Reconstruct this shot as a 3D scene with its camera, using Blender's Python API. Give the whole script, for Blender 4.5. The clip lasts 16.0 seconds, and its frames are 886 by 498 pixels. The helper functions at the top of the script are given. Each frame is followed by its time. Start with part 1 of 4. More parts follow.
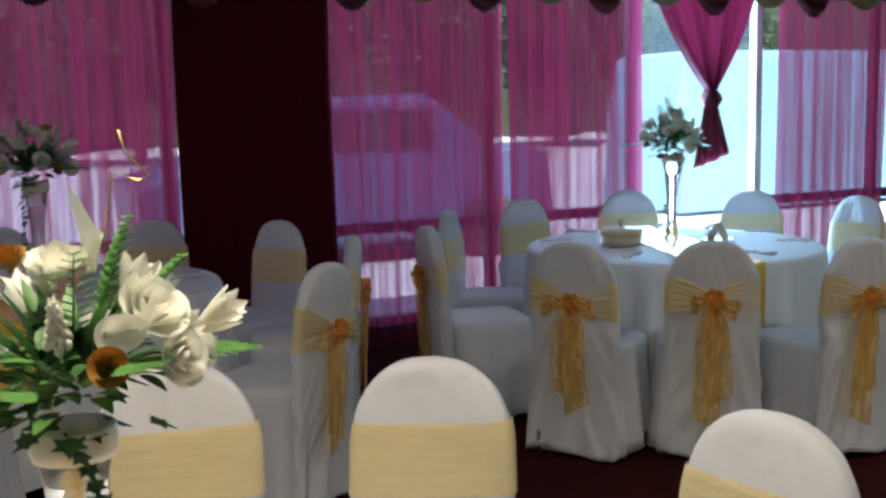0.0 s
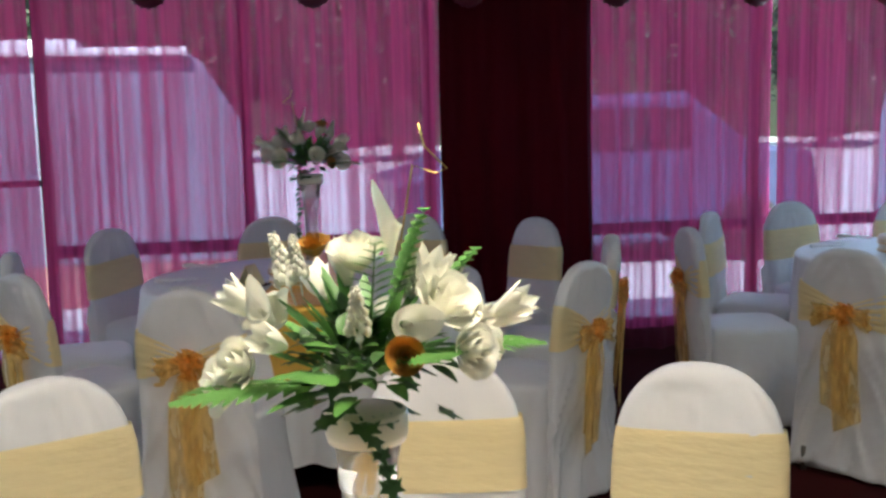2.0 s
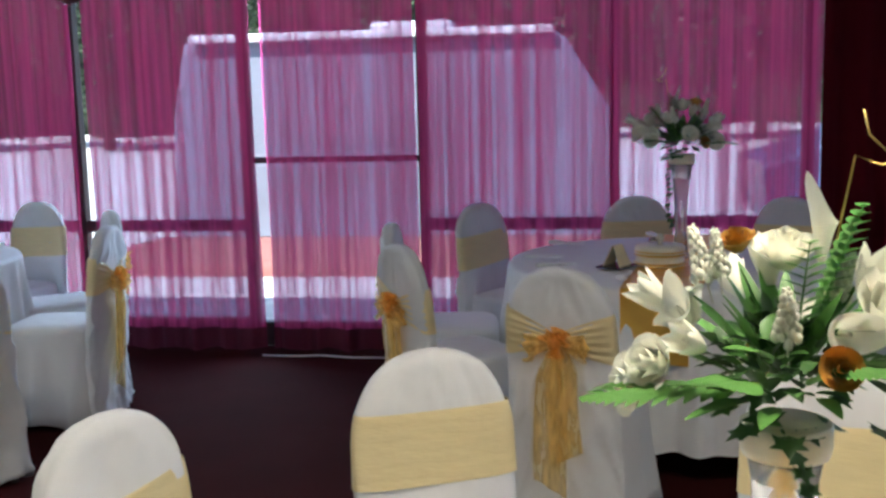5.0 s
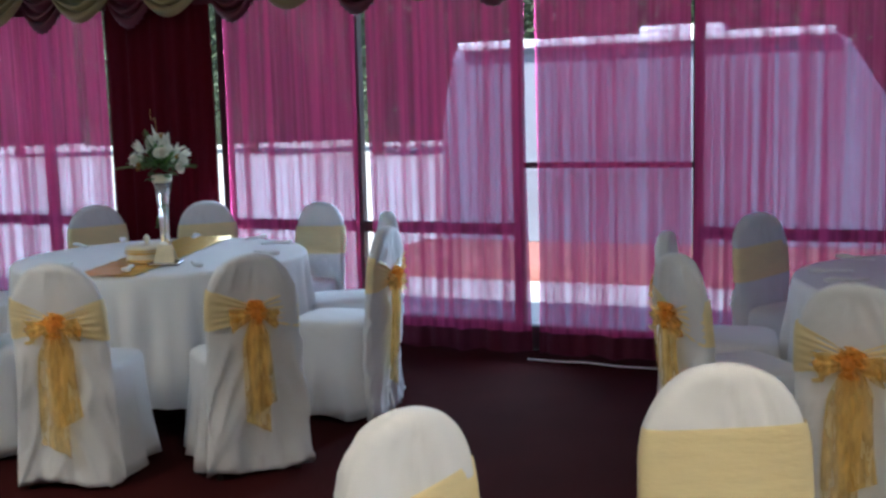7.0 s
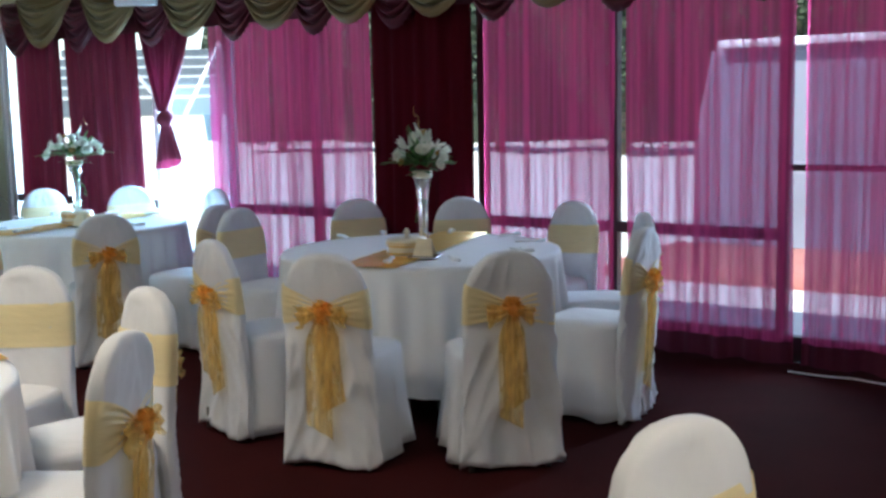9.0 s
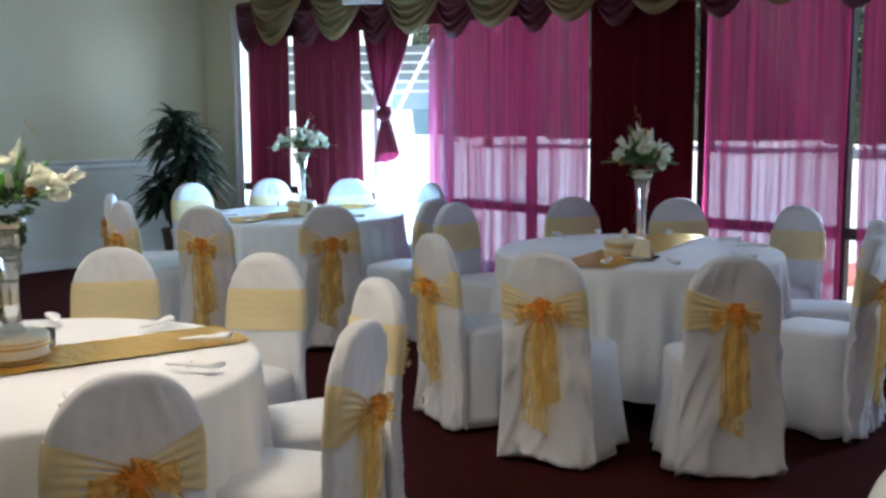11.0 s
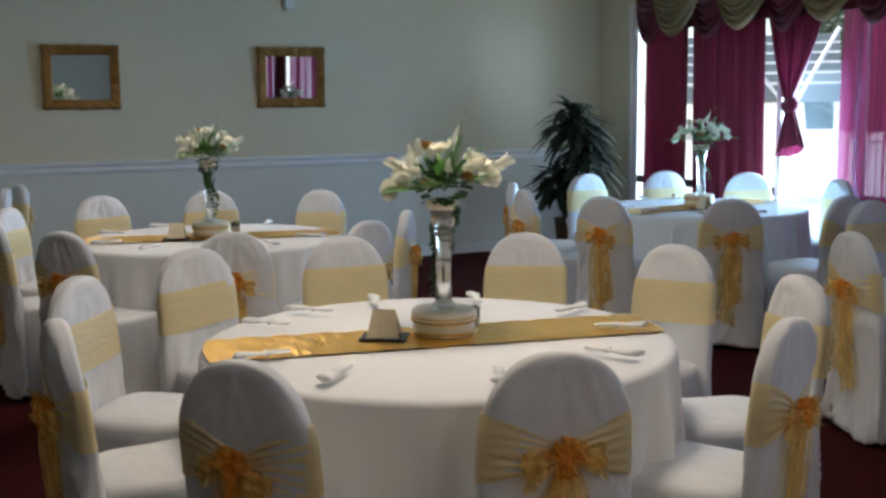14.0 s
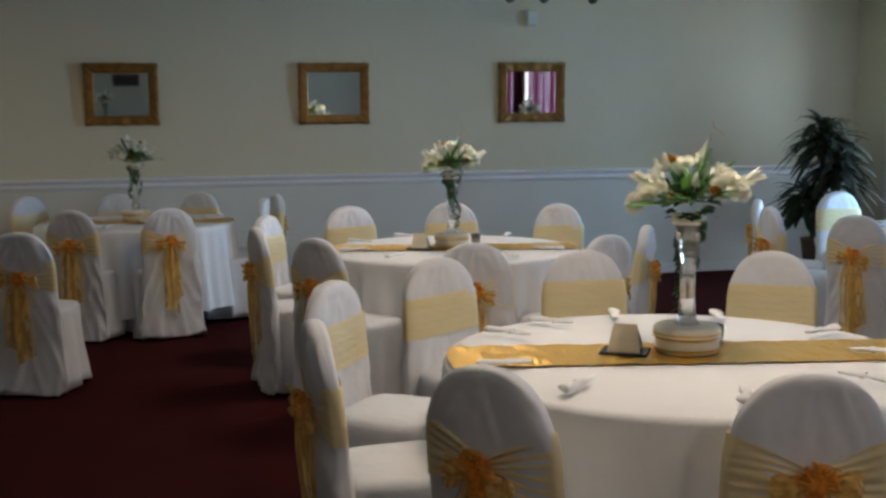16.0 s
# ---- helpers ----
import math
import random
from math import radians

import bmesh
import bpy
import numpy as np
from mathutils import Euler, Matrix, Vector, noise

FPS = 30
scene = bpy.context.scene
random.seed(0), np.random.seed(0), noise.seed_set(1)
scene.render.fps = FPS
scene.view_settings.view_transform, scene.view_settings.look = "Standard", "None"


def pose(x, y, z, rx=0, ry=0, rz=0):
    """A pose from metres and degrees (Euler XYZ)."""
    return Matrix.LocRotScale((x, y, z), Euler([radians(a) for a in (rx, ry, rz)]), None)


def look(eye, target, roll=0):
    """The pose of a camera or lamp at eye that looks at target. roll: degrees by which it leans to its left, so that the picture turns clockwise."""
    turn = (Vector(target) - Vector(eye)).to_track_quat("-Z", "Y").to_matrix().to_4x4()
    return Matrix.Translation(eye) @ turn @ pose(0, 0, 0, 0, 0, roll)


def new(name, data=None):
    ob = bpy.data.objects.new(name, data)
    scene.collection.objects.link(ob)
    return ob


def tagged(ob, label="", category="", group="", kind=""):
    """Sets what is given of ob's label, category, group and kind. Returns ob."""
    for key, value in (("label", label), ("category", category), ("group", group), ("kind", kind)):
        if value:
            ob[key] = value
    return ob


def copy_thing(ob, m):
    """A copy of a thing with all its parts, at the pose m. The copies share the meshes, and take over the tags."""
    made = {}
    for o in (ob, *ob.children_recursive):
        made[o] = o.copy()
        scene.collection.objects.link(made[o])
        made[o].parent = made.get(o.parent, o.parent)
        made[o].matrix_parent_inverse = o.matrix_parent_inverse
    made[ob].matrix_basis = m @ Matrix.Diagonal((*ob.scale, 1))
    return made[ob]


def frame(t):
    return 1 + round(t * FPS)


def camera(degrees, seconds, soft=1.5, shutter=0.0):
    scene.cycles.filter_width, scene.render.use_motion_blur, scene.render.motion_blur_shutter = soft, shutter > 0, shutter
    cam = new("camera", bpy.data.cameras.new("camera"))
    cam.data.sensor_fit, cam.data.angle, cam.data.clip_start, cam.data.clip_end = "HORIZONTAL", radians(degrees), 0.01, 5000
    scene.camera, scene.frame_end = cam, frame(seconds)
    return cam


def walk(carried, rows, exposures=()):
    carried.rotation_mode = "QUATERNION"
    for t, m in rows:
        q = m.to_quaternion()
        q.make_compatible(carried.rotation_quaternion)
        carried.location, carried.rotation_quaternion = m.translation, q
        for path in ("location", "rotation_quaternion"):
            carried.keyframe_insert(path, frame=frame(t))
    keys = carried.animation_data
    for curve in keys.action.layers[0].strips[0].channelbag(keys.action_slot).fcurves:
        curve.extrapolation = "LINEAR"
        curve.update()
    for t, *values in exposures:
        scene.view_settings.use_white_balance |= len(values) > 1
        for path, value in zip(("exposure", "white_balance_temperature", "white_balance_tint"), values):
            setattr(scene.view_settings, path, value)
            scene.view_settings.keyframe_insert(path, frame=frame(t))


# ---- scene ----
cam = camera(45.1, 16.0, soft=2.8)
# seconds, eye, target, lean
PATH = [
    (0, (0.244, -0.043, 1.502), (1.047, 1.769, 1.233), -1.3),
    (0.5, (0.234, -0.04, 1.503), (0.93, 1.815, 1.227), -1.4),
    (1, (0.223, -0.028, 1.5), (0.821, 1.86, 1.219), -1.4),
    (1.5, (0.212, -0.021, 1.5), (0.699, 1.899, 1.222), -1.2),
    (2, (0.201, -0.009, 1.499), (0.566, 1.94, 1.237), -1.2),
    (2.5, (0.188, -0.01, 1.499), (0.437, 1.956, 1.228), -1.1),
    (3, (0.179, -0.003, 1.499), (0.332, 1.972, 1.219), -1.3),
    (3.2, (0.175, 0.0, 1.499), (0.287, 1.975, 1.221), -1.3),
    (5.3, (0.115, 0.059, 1.513), (-0.256, 2.003, 1.221), -1.4),
    (5.5, (0.102, 0.061, 1.515), (-0.331, 1.993, 1.229), -1.4),
    (6, (0.075, 0.064, 1.516), (-0.472, 1.967, 1.235), -1.6),
    (6.5, (0.055, 0.055, 1.513), (-0.588, 1.927, 1.228), -1.7),
    (7, (0.041, 0.064, 1.507), (-0.698, 1.903, 1.238), -1.5),
    (7.5, (0.034, 0.053, 1.509), (-0.792, 1.855, 1.24), -1.5),
    (8, (0.012, 0.061, 1.508), (-0.917, 1.811, 1.234), -1.6),
    (8.5, (-0.008, 0.06, 1.503), (-1.036, 1.755, 1.235), -1.5),
    (9, (-0.042, 0.059, 1.5), (-1.175, 1.687, 1.241), -1.2),
    (11.3, (-0.114, -0.037, 1.515), (-1.556, 1.325, 1.256), -0.6),
    (11.5, (-0.125, -0.054, 1.516), (-1.584, 1.29, 1.26), -0.7),
    (12, (-0.164, -0.076, 1.519), (-1.689, 1.194, 1.274), -0.7),
    (12.5, (-0.178, -0.086, 1.51), (-1.782, 1.085, 1.274), -1.0),
    (13, (-0.193, -0.103, 1.505), (-1.872, 0.957, 1.265), -0.8),
    (13.5, (-0.191, -0.113, 1.503), (-1.95, 0.807, 1.254), -0.7),
    (14, (-0.188, -0.124, 1.499), (-1.994, 0.693, 1.233), -0.6),
    (14.5, (-0.184, -0.13, 1.495), (-2.038, 0.575, 1.235), -0.7),
    (15, (-0.174, -0.141, 1.497), (-2.065, 0.459, 1.246), -0.8),
    (15.5, (-0.173, -0.153, 1.498), (-2.097, 0.336, 1.253), -0.9),
    (16, (-0.168, -0.168, 1.495), (-2.112, 0.24, 1.261), -0.6),
]
walk(cam, [(t, look(eye, target, lean)) for t, eye, target, lean in PATH],
     [(0, 1.5, 6500, 10), (2.5, 1.95, 6450, 9), (5.5, 1.76, 6300, 8), (7.5, 1.68, 6300, 8), (9, 1.6, 6400, 9), (11.5, 1.38, 6500, 11), (13.5, 1.05, 6600, 12), (16, 1.03, 6850, 15)])

# ---- light ----
SUN_EL, SUN_AZ = 70, 215
world = bpy.data.worlds.new("sky")
scene.world = world
world.use_nodes = True
wn = world.node_tree.nodes
sky = wn.new("ShaderNodeTexSky")
sky.sky_type, sky.sun_disc = "NISHITA", False
sky.sun_elevation, sky.sun_rotation = radians(SUN_EL), radians(SUN_AZ)
world.node_tree.links.new(sky.outputs[0], wn["Background"].inputs[0])
wn["Background"].inputs[1].default_value = 0.15
sun = new("sun", bpy.data.lights.new("sun", "SUN"))
sun.data.energy, sun.data.angle, sun.data.color = 5.0, radians(0.5), (1, 0.95, 0.88)
sun.matrix_world = look((20 * math.sin(radians(SUN_AZ)), 20 * math.cos(radians(SUN_AZ)), 25), (0, 0, 0))


# ---- materials ----
def material(name, colour, rough=0.6, metal=0.0, vary=0.15, scale=8.0, bump=0.1, bump_scale=60.0, stretch=(1, 1, 1), trans=0.0, translucent=0.0, sheen=0.0):
    m = bpy.data.materials.new(name)
    m.use_nodes = True
    t = m.node_tree
    b = t.nodes["Principled BSDF"]
    b.inputs["Roughness"].default_value, b.inputs["Metallic"].default_value = rough, metal
    b.inputs["Transmission Weight"].default_value = trans
    b.inputs["Sheen Weight"].default_value = sheen
    co = t.nodes.new("ShaderNodeTexCoord")
    mp = t.nodes.new("ShaderNodeMapping")
    mp.inputs["Scale"].default_value = stretch
    t.links.new(co.outputs["Object"], mp.inputs[0])
    n1, n2 = t.nodes.new("ShaderNodeTexNoise"), t.nodes.new("ShaderNodeTexNoise")
    n1.inputs["Scale"].default_value, n2.inputs["Scale"].default_value = scale, bump_scale
    n1.inputs["Detail"].default_value = 5
    for n in (n1, n2):
        t.links.new(mp.outputs[0], n.inputs["Vector"])
    mix = t.nodes.new("ShaderNodeMix")
    mix.data_type = "RGBA"
    mix.inputs[6].default_value = (*[c * (1 - vary) for c in colour], 1)
    mix.inputs[7].default_value = (*[min(1, c * (1 + vary)) for c in colour], 1)
    t.links.new(n1.outputs[0], mix.inputs[0])
    t.links.new(mix.outputs[2], b.inputs["Base Color"])
    bp = t.nodes.new("ShaderNodeBump")
    bp.inputs["Strength"].default_value, bp.inputs["Distance"].default_value = bump, 0.01
    t.links.new(n2.outputs[0], bp.inputs["Height"])
    t.links.new(bp.outputs[0], b.inputs["Normal"])
    if translucent:
        tl = t.nodes.new("ShaderNodeBsdfTranslucent")
        t.links.new(mix.outputs[2], tl.inputs[0])
        ms = t.nodes.new("ShaderNodeMixShader")
        ms.inputs[0].default_value = translucent
        t.links.new(b.outputs[0], ms.inputs[1])
        t.links.new(tl.outputs[0], ms.inputs[2])
        t.links.new(ms.outputs[0], t.nodes["Material Output"].inputs[0])
    return m


def cloth_sheer(name, colour, tint, clear, vary, scale=14.0, stretch=(1, 1, 0.03)):
    """Thin woven cloth: part of the light passes straight through, part is scattered."""
    m = bpy.data.materials.new(name)
    m.use_nodes = True
    t = m.node_tree
    t.nodes.remove(t.nodes["Principled BSDF"])
    tr, tl, df = (t.nodes.new(k) for k in ("ShaderNodeBsdfTransparent", "ShaderNodeBsdfTranslucent", "ShaderNodeBsdfDiffuse"))
    tr.inputs[0].default_value, tl.inputs[0].default_value, df.inputs[0].default_value = (*tint, 1), (*colour, 1), (*colour, 1)
    a, b = t.nodes.new("ShaderNodeMixShader"), t.nodes.new("ShaderNodeMixShader")
    a.inputs[0].default_value = 0.5
    t.links.new(tl.outputs[0], a.inputs[1])
    t.links.new(df.outputs[0], a.inputs[2])
    co, mp, n = t.nodes.new("ShaderNodeTexCoord"), t.nodes.new("ShaderNodeMapping"), t.nodes.new("ShaderNodeTexNoise")
    mp.inputs["Scale"].default_value = stretch
    n.inputs["Scale"].default_value, n.inputs["Detail"].default_value = scale, 4
    t.links.new(co.outputs["Object"], mp.inputs[0])
    t.links.new(mp.outputs[0], n.inputs["Vector"])
    r = t.nodes.new("ShaderNodeMapRange")
    r.inputs[1].default_value, r.inputs[2].default_value = 0.36, 0.64
    r.inputs[3].default_value, r.inputs[4].default_value = clear - vary, clear + vary
    t.links.new(n.outputs[0], r.inputs[0])
    t.links.new(r.outputs[0], b.inputs[0])
    t.links.new(a.outputs[0], b.inputs[1])
    t.links.new(tr.outputs[0], b.inputs[2])
    t.links.new(b.outputs[0], t.nodes["Material Output"].inputs[0])
    return m


def glowing(name, colour, strength):
    m = bpy.data.materials.new(name)
    m.use_nodes = True
    b = m.node_tree.nodes["Principled BSDF"]
    b.inputs["Base Color"].default_value = (*colour, 1)
    b.inputs["Emission Color"].default_value, b.inputs["Emission Strength"].default_value = (*colour, 1), strength
    return m


WHITE_CLOTH = material("white_cloth", (0.72, 0.72, 0.74), 0.8, vary=0.06, bump=1.0, bump_scale=8, sheen=0.2)
TABLE_CLOTH = material("table_cloth", (0.78, 0.78, 0.79), 0.7, vary=0.04, bump=0.1, bump_scale=180)
SASH = material("cream_sash", (0.88, 0.74, 0.43), 0.42, vary=0.08, bump=0.3, bump_scale=26, stretch=(1, 1, 4), translucent=0.25)
ORGANZA = cloth_sheer("gold_organza", (0.97, 0.72, 0.31), (1.0, 0.90, 0.66), 0.58, 0.2, 30, (1, 1, 0.3))
BOW = cloth_sheer("orange_organza", (1.0, 0.60, 0.18), (1.0, 0.82, 0.48), 0.50, 0.2, 30, (1, 1, 1))
GOLD_SATIN = material("gold_satin", (0.95, 0.56, 0.11), 0.32, 0.7, vary=0.10, bump=1.0, bump_scale=13, stretch=(2.0, 0.8, 1))
SHEER = cloth_sheer("magenta_sheer", (0.59, 0.066, 0.19), (0.48, 0.47, 0.65), 0.33, 0.23, 26, (1, 1, 0.012))
TIED = material("wine_and_shaded_voile", (0.17, 0.010, 0.035), 0.7, vary=0.3, scale=20, bump=0.3, bump_scale=60, stretch=(1, 1, 0.03), translucent=0.16)
DARK_DRAPE = material("dark_drape", (0.085, 0.0025, 0.010), 0.9, vary=0.3, scale=12, bump=0.2, stretch=(1, 1, 0.05))
# doubled hem cloth, darkened further for the shade of the bottom rail behind
SHADED_HEM = material("shaded_curtain_hem", (0.11, 0.006, 0.028), 0.8, vary=0.25, scale=20, bump=0.2, stretch=(1, 1, 0.1))
BURGUNDY = material("burgundy_satin", (0.11, 0.008, 0.02), 0.45, vary=0.25, bump=0.2, bump_scale=40)
OLIVE_GOLD = material("olive_gold_satin", (0.27, 0.19, 0.085), 0.35, 0.2, vary=0.2, bump=0.2, bump_scale=40)
CARPET = material("carpet", (0.047, 0.007, 0.0075), 1.0, vary=0.35, scale=3, bump=0.6, bump_scale=350)
CARPET.node_tree.nodes["Principled BSDF"].inputs["Specular IOR Level"].default_value = 0.08
DARK_DRAPE.node_tree.nodes["Principled BSDF"].inputs["Specular IOR Level"].default_value = 0.1
WALL = material("cream_paint", (0.70, 0.645, 0.48), 0.7, vary=0.04, scale=2, bump=0.06, bump_scale=220)
WAINSCOT = material("pale_wainscot_paint", (0.73, 0.73, 0.67), 0.6, vary=0.04, scale=2, bump=0.05, bump_scale=160)
WHITE_PAINT = material("white_trim_paint", (0.80, 0.80, 0.80), 0.4, vary=0.04, bump=0.03)
CEILING = material("ceiling_paint", (0.72, 0.72, 0.66), 0.9, vary=0.04, scale=4, bump=0.15, bump_scale=90)
FRAME = material("bronze_frame", (0.10, 0.085, 0.08), 0.4, 0.6, vary=0.1, bump=0.02)
GLASS = cloth_sheer("window_glass", (0.9, 0.95, 0.95), (0.93, 0.96, 0.96), 0.985, 0.005, 3, (1, 1, 1))
GILT = material("gilt_frame", (0.27, 0.135, 0.035), 0.38, 0.7, vary=0.45, scale=30, bump=0.6, bump_scale=45)
MIRROR = material("mirror_glass", (0.86, 0.88, 0.88), 0.02, 1.0, vary=0.01, bump=0.0)
METAL = material("dark_metal", (0.12, 0.11, 0.10), 0.35, 0.9, vary=0.1, bump=0.02)
VASE_GLASS = material("milky_glass", (0.93, 0.94, 0.92), 0.08, vary=0.05, scale=20, bump=0.15, bump_scale=40, stretch=(1, 1, 0.2), trans=0.82)
CREAM = material("cream_porcelain", (0.76, 0.70, 0.55), 0.3, vary=0.06, scale=14, bump=0.05)
GOLD_TRIM = material("gold_trim", (0.70, 0.45, 0.14), 0.3, 0.8, vary=0.2, scale=40, bump=0.2)
PETAL = material("white_petal", (0.90, 0.89, 0.78), 0.55, vary=0.08, scale=30, bump=0.2, bump_scale=120, stretch=(1, 1, 0.4), translucent=0.25)
GOLD_PETAL = material("gold_petal", (0.50, 0.26, 0.05), 0.4, 0.25, vary=0.35, scale=40, bump=0.2)
LEAF = material("dark_leaf", (0.045, 0.115, 0.03), 0.42, vary=0.5, scale=9, bump=0.25, bump_scale=60, translucent=0.2)
FERN = material("bright_leaf", (0.10, 0.25, 0.055), 0.45, vary=0.35, scale=12, bump=0.2, translucent=0.25)
PLANT_LEAF = material("dracaena_leaf", (0.012, 0.030, 0.013), 0.6, vary=0.4, scale=6, bump=0.15, translucent=0.1)
STEM = material("stem", (0.10, 0.13, 0.04), 0.6, vary=0.3)
CONCRETE = material("pale_concrete", (0.46, 0.45, 0.44), 0.9, vary=0.12, scale=0.6, bump=0.3, bump_scale=20)
ASPHALT = material("asphalt", (0.10, 0.10, 0.10), 0.9, vary=0.2, scale=0.8, bump=0.3, bump_scale=40)
# white van whose shaded side is put into the colour as dark grey-blue
VAN_PAINT = material("shaded_white_van_paint", (0.17, 0.18, 0.23), 0.3, vary=0.03, bump=0.0)
SLATE = material("slate_grey_panel", (0.16, 0.18, 0.19), 0.6, vary=0.15, bump=0.1)
PALE_VAN = material("pale_blue_van_paint", (0.16, 0.30, 0.36), 0.3, vary=0.03, bump=0.0)
MULCH = material("red_mulch", (0.24, 0.09, 0.08), 0.95, vary=0.4, scale=3, bump=0.8, bump_scale=30)
BLUE_PAINT = material("slate_blue_car_paint", (0.055, 0.065, 0.13), 0.25, vary=0.05, bump=0.0)
CAR_GLASS = material("car_glass", (0.02, 0.025, 0.03), 0.08, vary=0.05, bump=0.0)
RUBBER = material("tyre_rubber", (0.02, 0.02, 0.02), 0.8, vary=0.2)
BARK = material("bark", (0.10, 0.07, 0.045), 0.9, vary=0.3, scale=10, bump=0.6)
TREE_LEAF = material("tree_leaf", (0.035, 0.055, 0.025), 0.6, vary=0.4, scale=2, bump=0.1, translucent=0.2)
FAR_WOODS = material("far_woods", (0.020, 0.030, 0.015), 0.9, vary=0.6, scale=0.5, bump=0.8, bump_scale=2)
POT = material("wicker_pot", (0.10, 0.06, 0.035), 0.7, vary=0.3, scale=30, bump=0.8, bump_scale=50)
PAPER = material("printed_card", (0.78, 0.68, 0.48), 0.6, vary=0.2, scale=30, bump=0.02)
NAPKIN = material("white_napkin", (0.80, 0.80, 0.80), 0.8, vary=0.04, bump=0.2, bump_scale=80)
BLACK_GLASS = material("dark_mirror_plate", (0.05, 0.05, 0.055), 0.06, 0.6, vary=0.05, bump=0.0)
CABLE = material("white_cable", (0.75, 0.75, 0.75), 0.5, vary=0.05)
LAMP_GLOW = glowing("lamp_diffuser", (1.0, 0.93, 0.80), 2.5)
EXIT_RED = glowing("exit_red", (1.0, 0.05, 0.06), 2.0)


# x, y, watts of the ceiling lights, all added out of view
LAMPS = ((-3.3, 1.3, 7), (0.4, 1.1, 8), (-6.4, 1.1, 9), (3.8, 1.0, 5), (-8.2, -4.2, 7), (2.0, -3.6, 4))
# x, width, foot, head, watts of the bare glass that lets the sky in
OPENINGS = ((-6.92, 0.62, 0.20, 1.75, 62), (5.05, 1.0, 0.20, 2.42, 58), (-9.27, 0.24, 0.2, 2.4, 13), (-1.80, 0.07, 0.2, 2.3, 5), (-3.895, 0.06, 0.2, 2.3, 3), (-2.88, 0.05, 0.2, 2.3, 3), (3.405, 0.04, 0.2, 2.3, 2))


for ox, ow, oz0, oz1, op in OPENINGS:
    oa = new("sky_light", bpy.data.lights.new("sky_light", "AREA"))
    oa.data.shape, oa.data.size, oa.data.size_y, oa.data.energy, oa.data.color = "RECTANGLE", ow, oz1 - oz0, op, (0.36, 0.66, 1.0) if op > 50 else (0.55, 0.77, 1.0)
    oy = 6.33 if ow > 0.2 else 6.075
    oa.data.spread = radians(125)
    oa.matrix_world = look((ox, oy, (oz0 + oz1) / 2), (ox, 0, (oz0 + oz1) / 2))


# ---- building helpers ----
def link(name, bm, mat, parent=None, label="", smooth=True):
    me = bpy.data.meshes.new(name)
    bm.to_mesh(me)
    bm.free()
    me.materials.append(mat)
    if smooth:
        me.shade_smooth()
    ob = new(name, me)
    if parent:
        ob.parent = parent
    if label:
        ob["label"] = label
    return ob


def part(name, bm, mat, parent, label="", smooth=True):
    return link(name, bm, mat, parent, label, smooth)


def shared(name, source, mat_parent, m):
    """Another object on the mesh of source, under a parent, at a local pose."""
    ob = new(name, source)
    ob.parent = mat_parent
    ob.matrix_local = m
    return ob


def thing(name, label, category, group="", kind="", at=(0, 0, 0), turn=0):
    ob = new(name)
    ob.empty_display_size = 0.1
    ob.matrix_world = pose(*at, 0, 0, turn)
    return tagged(ob, label, category, group, kind)


def box(bm, x0, x1, y0, y1, z0, z1, bevel=0.0):
    r = bmesh.ops.create_cube(bm, size=1, matrix=Matrix.Translation(((x0 + x1) / 2, (y0 + y1) / 2, (z0 + z1) / 2)) @ Matrix.Diagonal((x1 - x0, y1 - y0, z1 - z0, 1)))
    if bevel:
        es = list({e for v in r["verts"] for e in v.link_edges})
        bmesh.ops.bevel(bm, geom=es, offset=bevel, segments=2, affect="EDGES", profile=0.5)
    return bm


def boxes(*args, bevel=0.0):
    bm = bmesh.new()
    box(bm, *args, bevel=bevel)
    return bm


def rings(bm, loops, close_start=False, close_end=False, wrap=True):
    """Skin a row of point loops."""
    vs = [[bm.verts.new(p) for p in loop] for loop in loops]
    n = len(vs[0])
    for a, b in zip(vs, vs[1:]):
        for i in range(n if wrap else n - 1):
            j = (i + 1) % n
            bm.faces.new((a[i], a[j], b[j], b[i]))
    if close_start:
        bm.faces.new(list(reversed(vs[0])))
    if close_end:
        bm.faces.new(vs[-1])
    bmesh.ops.recalc_face_normals(bm, faces=bm.faces)
    return bm


def lathe(profile, n=32, bm=None, close=True):
    bm = bm or bmesh.new()
    loops = [[(r * math.cos(2 * math.pi * i / n), r * math.sin(2 * math.pi * i / n), z) for i in range(n)] for r, z in profile]
    return rings(bm, loops, close, close)


def tube(points, radius, n=6, taper=1.0, bm=None):
    bm = bm or bmesh.new()
    pts = [Vector(p) for p in points]
    loops = []
    for i, p in enumerate(pts):
        d = (pts[min(i + 1, len(pts) - 1)] - pts[max(i - 1, 0)]).normalized()
        a = d.orthogonal().normalized()
        b = d.cross(a)
        r = radius * (1 + (taper - 1) * i / (len(pts) - 1))
        loops.append([p + r * (math.cos(2 * math.pi * k / n) * a + math.sin(2 * math.pi * k / n) * b) for k in range(n)])
    return rings(bm, loops, True, True)


def rounded(hx, hy, n, power=4.0):
    """Points round a rounded rectangle of half sizes hx, hy."""
    out = []
    for i in range(n):
        a = 2 * math.pi * i / n
        c, s = math.cos(a), math.sin(a)
        k = (abs(c) ** power + abs(s) ** power) ** (-1 / power)
        out.append((hx * c * k, hy * s * k))
    return out


